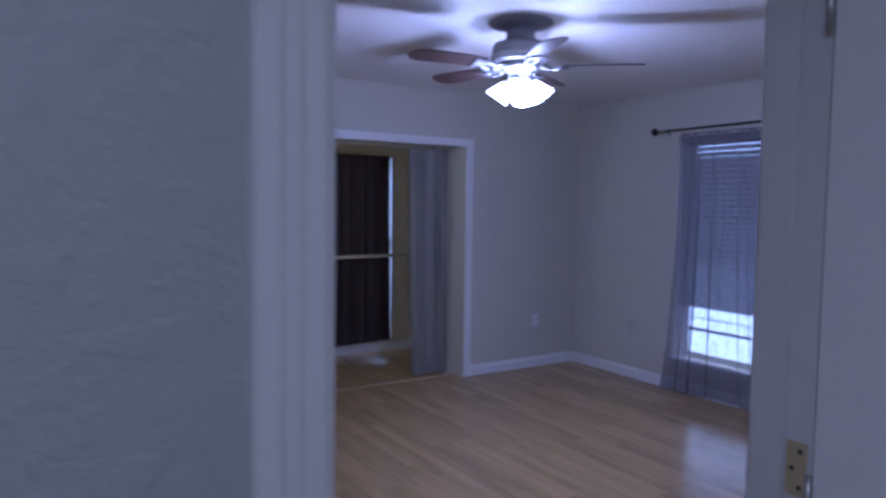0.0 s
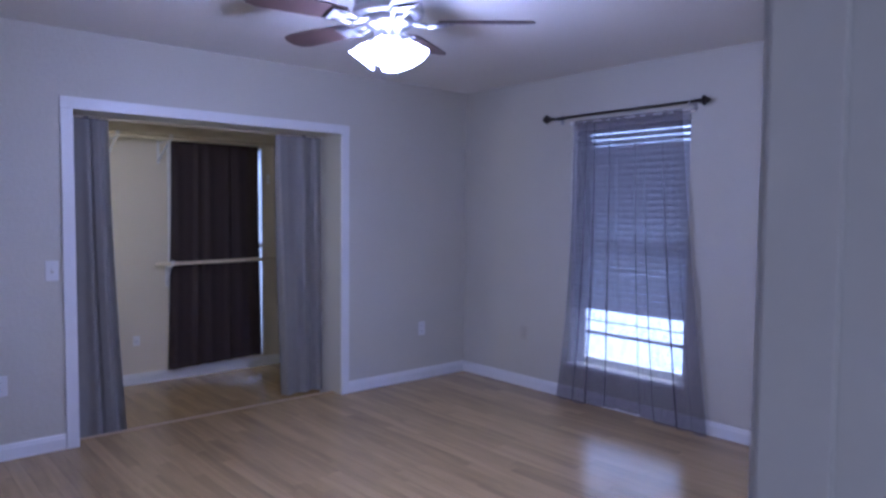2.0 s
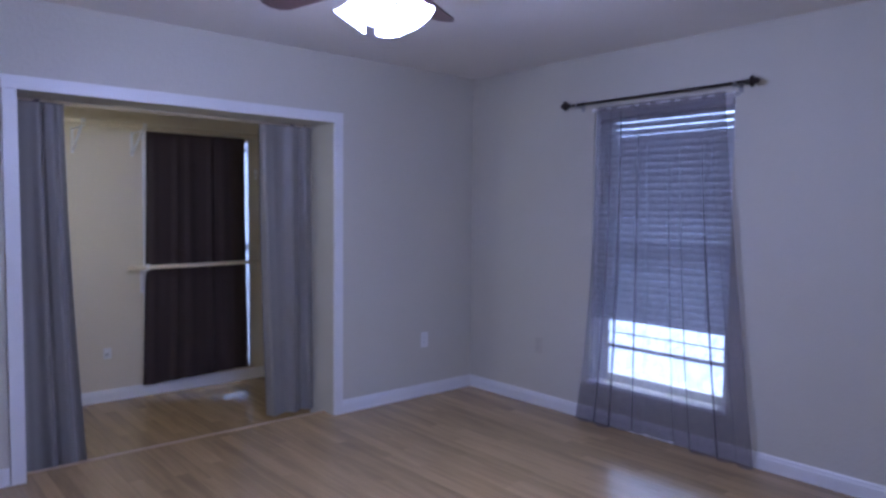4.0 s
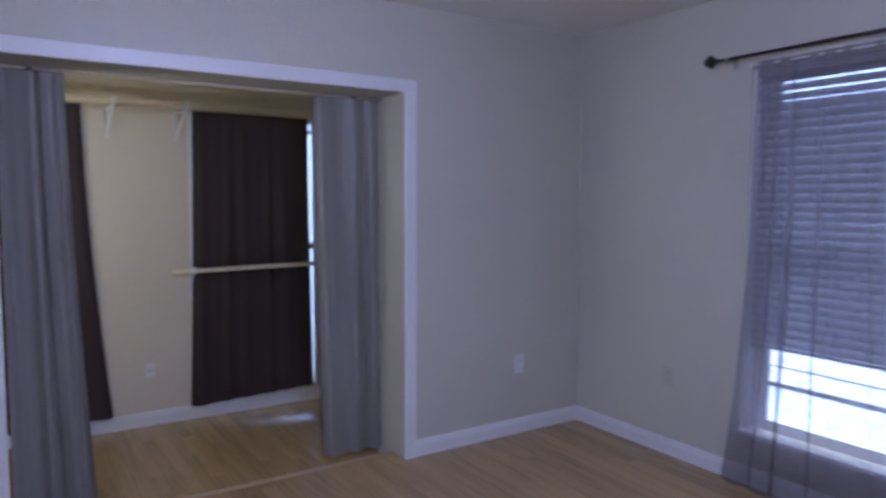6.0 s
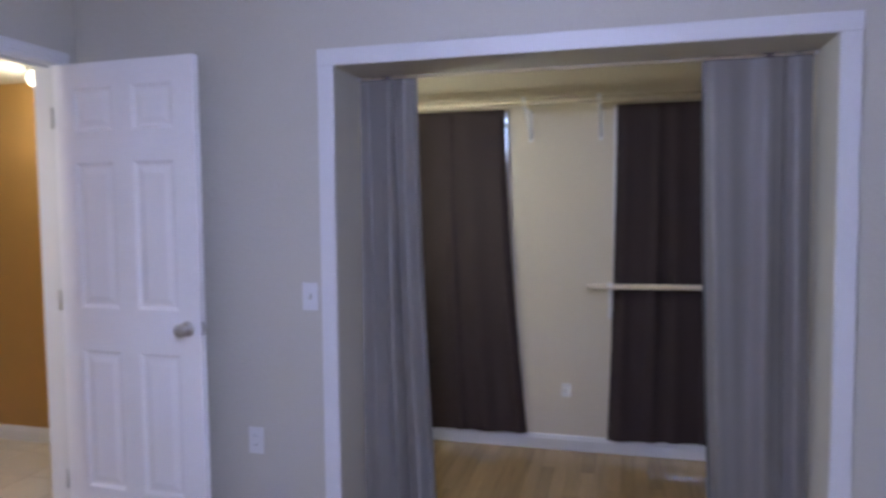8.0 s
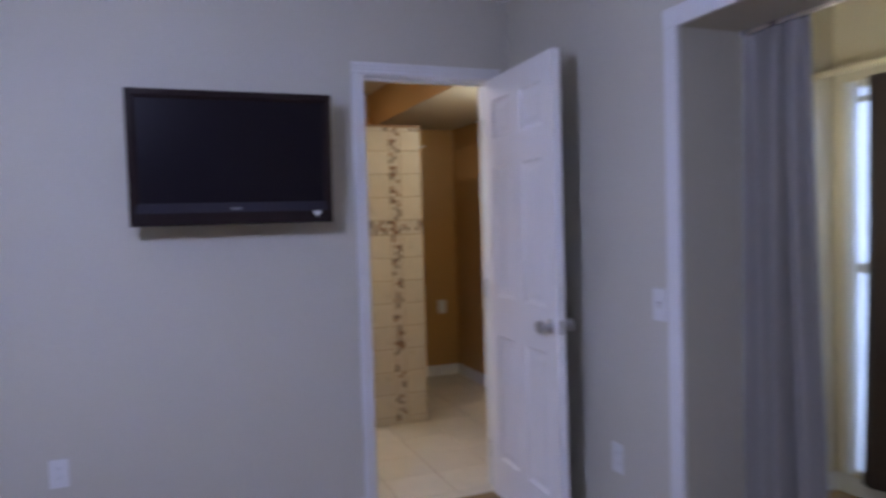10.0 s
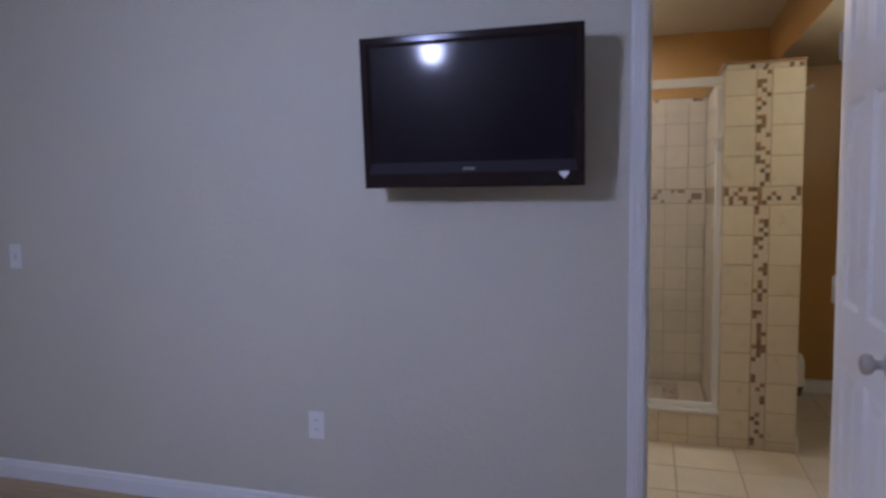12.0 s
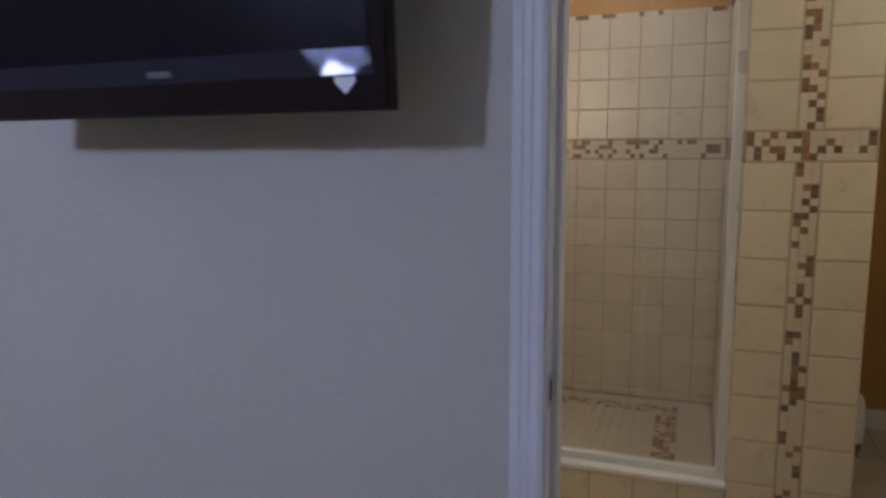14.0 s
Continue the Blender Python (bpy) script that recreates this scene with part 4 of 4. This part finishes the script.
profile_run(bm, (XF - 0.014, -TW2 + bw - 0.014, -TH2 + 0.05), (XF - 0.014, TW2 - bw + 0.014, -TH2 + 0.05), (0, 0, 1), (1, 0, 0), [(0, 0), (0, 0.013), (0.003, 0.0155), (0.041, 0.0095), (0.041, 0)])
part("speaker_trim", bm, M_SPEAK, tv, "slate coloured slanted trim strip")
part("badge", box(B(), XF + 0.002, XF + 0.0045, -0.022, 0.022, -TH2 + 0.061, -TH2 + 0.071, bev=0.001), M_MARK, tv, "small pale badge")
bm = B()
sv = [(0.315, -0.218), (0.347, -0.218), (0.347, -0.226), (0.331, -0.243), (0.315, -0.226)]
f = [bm.verts.new((XF + 0.0005, y, z)) for y, z in sv]
b2 = [bm.verts.new((XF + 0.0012, y, z)) for y, z in sv]
bm.faces.new(b2)
for i in range(5):
    bm.faces.new((f[i], f[(i + 1) % 5], b2[(i + 1) % 5], b2[i]))
part("sticker", bm, M_STICK, tv, "small white shield-shaped sticker")

# ---- bathroom things ----
sw = thing("shower_wall", (PX, (PY0 + PY1) / 2, 0), "cream tiled shower end wall with a mosaic cross", "tiled wall", kind="structure")
ow = Matrix.Translation(sw.location).inverted()
bm = box(B(), BXB, PX - 0.0008, PY0 + 0.006, PY1, 0, PZ)
bm.transform(ow)
part("core", bm, M_SGROUT, sw)
bm = box(B(), BXB, PX + 0.008, PY0 - 0.006, PY1 + 0.006, PZ, PZ + 0.014, bev=0.003)
bm.transform(ow)
part("cap", bm, M_CAP, sw, "brown stone cap")
TS, GR, MS = 0.1524, 0.004, 0.0225
BZ0, BZ1 = 1.283, 1.383
half = (PY1 - PY0) / 2
tile_cache = {}


def tile_mesh(w, h, mat, t=0.008, b=0.0025):
    key = (round(w, 4), round(h, 4), mat.name)
    if key not in tile_cache:
        bm = B()
        lo = [bm.verts.new((0, y, z)) for y, z in ((-w / 2, -h / 2), (w / 2, -h / 2), (w / 2, h / 2), (-w / 2, h / 2))]
        md = [bm.verts.new((t - b, v.co.y, v.co.z)) for v in lo]
        hi = [bm.verts.new((t, v.co.y - math.copysign(b, v.co.y), v.co.z - math.copysign(b, v.co.z))) for v in lo]
        for a, c in ((lo, md), (md, hi)):
            for i in range(4):
                bm.faces.new((a[i], a[(i + 1) % 4], c[(i + 1) % 4], c[i]))
        bm.faces.new(hi)
        tile_cache[key] = mesh_of(bm, "tile", mat)
    return tile_cache[key]


trnd = random.Random(9)


def lay(name, parent, m, w, h, mat):
    ob = new(name, tile_mesh(w, h, mat))
    ob.parent = parent
    ob.matrix_basis = m @ pose(trnd.uniform(-0.0004, 0.0004), 0, 0, 0, trnd.uniform(-0.15, 0.15), trnd.uniform(-0.15, 0.15))
    return ob


zrows = []
z = BZ0
while z > 0.03:
    h = min(TS, z - 0.002)
    zrows.append((z - h + GR / 2, z - GR / 2))
    z -= TS + GR * 0.4
z = BZ1
for k in range(4):
    zrows.append((z + GR / 2, min(z + TS, PZ - 0.03) - GR / 2))
    z += TS + GR * 0.4
TW = half - 1.5 * MS - GR
for za, zb2 in zrows:
    if zb2 - za > 0.02:
        for s in (-1, 1):
            lay("tile", sw, pose(-0.006, s * (half - TW / 2), (za + zb2) / 2), TW - GR, zb2 - za, M_TILE)
light_bm = B()


def mosaic(parent, to_pose, nu, nv, choose):
    """nu x nv small squares; the light ones joined, the dark and rust ones laid singly."""
    for i in range(nu):
        for j in range(nv):
            c = choose(i, j)
            m = to_pose((i + 0.5) * MS, (j + 0.5) * MS)
            if c == 0:
                t = bmesh.new()
                t.from_mesh(tile_mesh(MS - 0.0009, MS - 0.0009, M_MOSL, 0.0075, 0.001))
                merge(light_bm, t, m)
            else:
                ob = new("mosaic_tile", tile_mesh(MS - 0.0009, MS - 0.0009, M_MOSD if c == 1 else M_MOSR, 0.0075, 0.001))
                ob.parent = parent
                ob.matrix_basis = m


CODE = {".": 0, "d": 1, "r": 2}
# the zigzag above the band, from the band upwards, and below it, downwards
RISE = ".d. ..d ..d .d. ..r dr. d.. ..r dr. r.. ... ..r d.. dr. .d. rr. ... d.. .d. r.. ..d .d. d.. rd. ... ..r .d.".split()
FALL = ("d.. r.. ... .rd ..d .d. ..d dd. r.. .d. ... d.. ... ..d .rd ..d ... .r. .d. r.d .d. .d. ... ... dd. r.. ... .d. .d. .rd .r. .d. rdr .rr .d. d.. "
        "... ... ... d.. d.. ..r .r. ... ..d ..d ... ... .r. d.. .d. ... .d. ..r").split()
CROSS = ("d..r.ddr.......", "d.r....r..r....", ".d.rr.dr.d.d..d", ".d..d..rd......")
nlow = int(BZ0 / MS)
mosaic(sw, lambda u, v: pose(-0.006, u - 1.5 * MS, BZ0 - v), 3, nlow, lambda i, j: CODE[FALL[j % len(FALL)][i]])
mosaic(sw, lambda u, v: pose(-0.006, u - 1.5 * MS, BZ1 + v), 3, 27, lambda i, j: CODE[RISE[j % len(RISE)][i]])
br = random.Random(12)
band = [[(0 if br.random() < 0.66 else (1 if br.random() < 0.6 else 2)) for _ in range(4)] for _ in range(60)]
nb = int((PY1 - PY0) / MS)
k0 = (PY1 - PY0 - nb * MS) / 2
mosaic(sw, lambda u, v: pose(-0.006, -half + k0 + u, BZ0 + 0.005 + v), nb, 4, lambda i, j: CODE[CROSS[3 - j][i % 15]])
mosaic(sw, lambda u, v: pose(-0.006, -half + k0 + u, PZ - 0.029 + v), nb, 1, lambda i, j: band[i + 20][j])
o = part("sand_mosaic", light_bm, M_MOSL, sw)
tagged(o, "small sand-coloured mosaic squares", kind="stuff")

# shower back wall
sb = thing("shower_tiling", (BXB, PY0, 0), "cream square wall tiles with a mosaic band in the shower", "tiled wall", kind="structure")
SBW = 1.5
bm = box(B(), 0.0, 0.0100, -SBW, 0, 0.03, 2.0)
part("bed", bm, M_GROUT, sb)
step = 0.151
zs = [(BZ0 - (k + 1) * step, BZ0 - k * step) for k in range(8)] + [(0.034, BZ0 - 8 * step)] + [(BZ1 + k * step, BZ1 + (k + 1) * step) for k in range(4)]
for za, zb2 in zs:
    lay("tile", sb, pose(0.006, -0.057, (za + zb2) / 2), 0.110, zb2 - za - GR, M_TILE)
    y = -0.1145
    while y > -SBW:
        lay("tile", sb, pose(0.006, y - step / 2, (za + zb2) / 2), step - GR, zb2 - za - GR, M_TILE)
        y -= step
light_bm = B()
sband = [[(0 if br.random() < 0.66 else (1 if br.random() < 0.6 else 2)) for _ in range(4)] for _ in range(70)]
mosaic(sb, lambda u, v: pose(0.006, -u, BZ0 + 0.005 + v), int(SBW / MS), 4, lambda i, j: sband[i][j])
mosaic(sb, lambda u, v: pose(0.006, -u, BZ1 + 4 * step + v - 0.004), int(SBW / MS), 1, lambda i, j: sband[i][j + 2])
tagged(part("sand_mosaic", light_bm, M_MOSL, sb), "small sand-coloured mosaic squares", kind="stuff")

# tiles on the shower side of the end wall
for za, zb2 in zs:
    x = PX - 0.012
    while x > BXB + 0.02:
        w = min(step, x - BXB - 0.012)
        if w > 0.03:
            lay("tile", sw, ow @ pose(x - w / 2, PY0 + 0.006, (za + zb2) / 2, 0, 0, -90), w - GR, zb2 - za - GR, M_TILE)
        x -= step

# shower floor and curb
sp = thing("shower_floor", (-6.3, -1.15, 0), "tan shower floor with a mosaic border", "shower floor", kind="structure")
part("bed", box(B(), BXB + 6.3, PX - 0.1 + 6.3, -0.85, PY0 + 1.15, 0.0, 0.024), M_GROUT, sp)
light_bm = B()
rnd2 = random.Random(3)
yy = PY0 + 1.15 - 0.045
while yy > -0.85:
    xx = BXB + 6.3 + 0.04
    while xx < PX - 0.1 + 6.3 - 0.02:
        t = bmesh.new()
        t.from_mesh(tile_mesh(0.048, 0.048, M_MOSL, 0.0075, 0.001))
        on_border = (0.12 < xx - (BXB + 6.3) < 0.22 and yy < 0.62) or (0.49 < yy < 0.595 and 0.12 < xx - (BXB + 6.3) < 0.9)
        if not on_border:
            merge(light_bm, t, pose(xx, yy, 0.024, 0, -90, 0))
        else:
            t.free()
            for a in (-0.0125, 0.0125):
                for b in (-0.0125, 0.0125):
                    c = rnd2.random()
                    if c < 0.45:
                        t2 = bmesh.new()
                        t2.from_mesh(tile_mesh(MS, MS, M_MOSL, 0.0075, 0.001))
                        merge(light_bm, t2, pose(xx + a, yy + b, 0.024, 0, -90, 0))
                    else:
                        ob = new("mosaic_tile", tile_mesh(MS, MS, M_MOSD if c < 0.62 else M_MOSR, 0.006, 0.0015))
                        ob.parent = sp
                        ob.matrix_basis = pose(xx + a, yy + b, 0.024, 0, -90, 0)
        xx += 0.05
    yy -= 0.05
tagged(part("floor_mosaic", light_bm, M_SHFL, sp), "small sand-coloured shower floor squares", kind="stuff")

cb = thing("shower_curb", (PX, -1.2, 0), "tiled shower curb with a pale sill", "curb", kind="structure")
part("core", box(B(), -0.11, -0.0008, -0.8, PY0 + 1.2, 0, 0.175), M_GROUT, cb)
y = PY0 + 1.2 - 0.002
while y > -0.8:
    for za, zb2 in ((0.002, 0.048), (0.051, 0.172)):
        lay("tile", cb, pose(-0.006, y - TS / 2, (za + zb2) / 2), TS - GR, zb2 - za, M_TILE)
    y -= TS
part("sill", box(B(), -0.12, 0.01, -0.8, PY0 + 1.2, 0.175, 0.193, bev=0.003), M_ALU, cb, "pale sill")

se = thing("shower_enclosure", (PX - 0.05, -1.2, 0.193), "framed clear glass shower screen", "shower screen")
part("top_rail", box(B(), -0.02, 0.02, -0.8, PY0 + 1.2, 1.715, 1.76, bev=0.004), M_ALU, se)
part("bottom_rail", box(B(), -0.016, 0.016, -0.8, PY0 + 1.2 - 0.03, 0.0, 0.03, bev=0.003), M_ALU, se)
part("post", box(B(), -0.016, 0.016, PY0 + 1.2 - 0.034, PY0 + 1.2 - 0.002, 0.0, 1.70, bev=0.003), M_ALU, se)
p = part("glass_pane", box(B(), -0.003, 0.003, -0.8, PY0 + 1.2 - 0.034, 0.03, 1.715), M_GLASS, se)
p.visible_shadow = False

fr = thing("air_freshener", (-6.0, PY1 + 0.004, 0.335), "white plug-in air freshener with a brown base on the shower wall", "air freshener")
bm = B()
prof = [(0.0, 0.13), (0.018, 0.128), (0.032, 0.115), (0.040, 0.09), (0.042, 0.03), (0.041, -0.04), (0.039, -0.05), (0, -0.05)]
lathe(bm, prof, (0, 0.045, 0), 24)
part("shell", bm, M_PLATE, fr)
part("base", lathe(B(), [(0, -0.05), (0.038, -0.05), (0.037, -0.07), (0.03, -0.105), (0, -0.11)], (0, 0.045, 0), 24), M_BROWNP, fr, "dark brown bottle base")
part("plug", box(B(), -0.015, 0.015, -0.0005, 0.012, -0.02, 0.02, bev=0.002), M_PLATE, fr)

# unseen fitting, added to carry the bathroom fill lamp
vl = thing("bath_fill_lamp", (XW - TH - 0.004, -1.35, 1.73), "unseen nickel wall lamp with an opal shade, added to fill the bathroom with light", "wall lamp")
part("back_plate", box(B(), -0.02, 0.0, -0.06, 0.06, -0.03, 0.03, bev=0.004), M_NICKEL, vl)
part("arm", tube(B(), [(-0.015, 0, 0), (-0.10, 0, 0.01), (-0.17, 0, -0.01)], 0.007, 12), M_NICKEL, vl)
part("shade", lathe(B(), [(0.012, 0.02), (0.03, 0.014), (0.05, -0.01), (0.06, -0.025), (0.057, -0.025), (0.047, -0.01), (0.028, 0.01), (0.012, 0.016)], (-0.17, 0, -0.02), 28), M_LAMP, vl, "lit opal shade")

# the fitting over the shower is unseen, added for the fill lamp there
for at, lab in (((-6.3, -0.95, 2.45), "unseen round white lamp added over the shower to brighten its tiles"), ((-5.0, -5.6, ZC), "round white hallway ceiling lamp")):
    lampg = thing("ceiling_lamp", at, lab, "ceiling lamp")
    part("rim", lathe(B(), [(0.0, 0), (0.17, 0), (0.175, -0.02), (0.165, -0.035), (0.15, -0.035), (0.15, -0.02), (0.0, -0.02)], seg=32), M_TRIM, lampg)
    part("diffuser", lathe(B(), [(0, -0.028), (0.11, -0.026), (0.148, -0.021), (0, -0.021)], seg=32), M_LAMP, lampg, "lit opal diffuser")

globe = thing("ceiling_lamp", (-5.0, 0.45, 2.172), "round opal globe lamp under the lowered bathroom ceiling", "ceiling lamp")
part("rim", lathe(B(), [(0.0, 0), (0.07, 0), (0.072, -0.012), (0.06, -0.02), (0.0, -0.02)], seg=32), M_TRIM, globe)
part("diffuser", lathe(B(), [(0.05, -0.02), (0.066, -0.04), (0.07, -0.06), (0.062, -0.08), (0.04, -0.096), (0, -0.102)], seg=32), M_LAMP, globe, "lit opal globe")

# ---- floors ----
fl = thing("floor", (0, 0, 0), "honey oak laminate strip floor", "floor", kind="structure")
part("underlay", box(B(), XW, XE, YS - TH, 0.118, -0.06, -0.010), M_UNDER, fl)
PWID = 0.0715
plank_cache = {}


def plank_mesh(length):
    key = round(length, 2)
    if key not in plank_cache:
        bm = B()
        b, t = 0.0006, 0.010
        w, L = PWID / 2 - 0.0002, length / 2 - 0.0002
        lo = [bm.verts.new((x, y, -t)) for x, y in ((-w, -L), (w, -L), (w, L), (-w, L))]
        md = [bm.verts.new((v.co.x, v.co.y, -b)) for v in lo]
        hi = [bm.verts.new((v.co.x - math.copysign(b, v.co.x), v.co.y - math.copysign(b, v.co.y), 0)) for v in lo]
        for a, c in ((lo, md), (md, hi)):
            for i in range(4):
                bm.faces.new((a[i], a[(i + 1) % 4], c[(i + 1) % 4], c[i]))
        bm.faces.new(hi)
        plank_cache[key] = mesh_of(bm, "plank", M_PLANK)
    return plank_cache[key]


def planks(parent, x0, x1, y0, y1, seed, longest):
    r = random.Random(seed)
    n = round((x1 - x0) / PWID)
    for i in range(n):
        x = x0 + (i + 0.5) * PWID
        y = y0 - r.uniform(0, 0.8)
        while y < y1 - 0.02:
            L = r.choice((0.8, 1.0, 1.2)) * longest
            a, c = max(y, y0), min(y + L, y1)
            if c - a > 0.03:
                ob = new("plank", plank_mesh(c - a))
                ob.parent = parent
                ob.location = (x, (a + c) / 2, 0)
            y += L


planks(fl, XW, XE, YS - TH, 0.118, 1, 1.0)
fc = thing("floor_closet", (0, 0, 0), "honey oak laminate strip closet floor", "floor", kind="structure")
part("underlay", box(B(), CLW, CLE, 0.124, CLB, -0.10, -0.010), M_UNDER, fc)
fc.location.z = CLF
planks(fc, CLW, CLE, 0.124, CLB, 2, 0.9)

fb = thing("floor_bath", (BXB, BYS, 0), "beige square ceramic bathroom floor tiles", "floor", kind="structure")
part("grout", box(B(), 0, XW - BXB - 0.012, 0, BYN - BYS, -0.06, -0.004), M_GROUT, fb)
FT = 0.302
for i in range(-1, 9):
    for j in range(0, 10):
        x0, y0 = -5.66 + (i - 4) * FT, -0.605 + (j - 5) * FT
        xa, xb, ya, yb = max(x0, BXB), min(x0 + FT, XW - 0.014), max(y0, BYS), min(y0 + FT, BYN)
        if xb - xa > 0.03 and yb - ya > 0.03:
            ob = new("tile", tile_mesh(round(yb - ya - 0.005, 3), round(xb - xa - 0.005, 3), M_FTILE, 0.006, 0.002))
            ob.parent = fb
            ob.matrix_basis = pose((xa + xb) / 2 - BXB, (ya + yb) / 2 - BYS, -0.006 + trnd.uniform(-0.0003, 0.0003)) @ pose(0, 0, 0, 0, -90, 0)
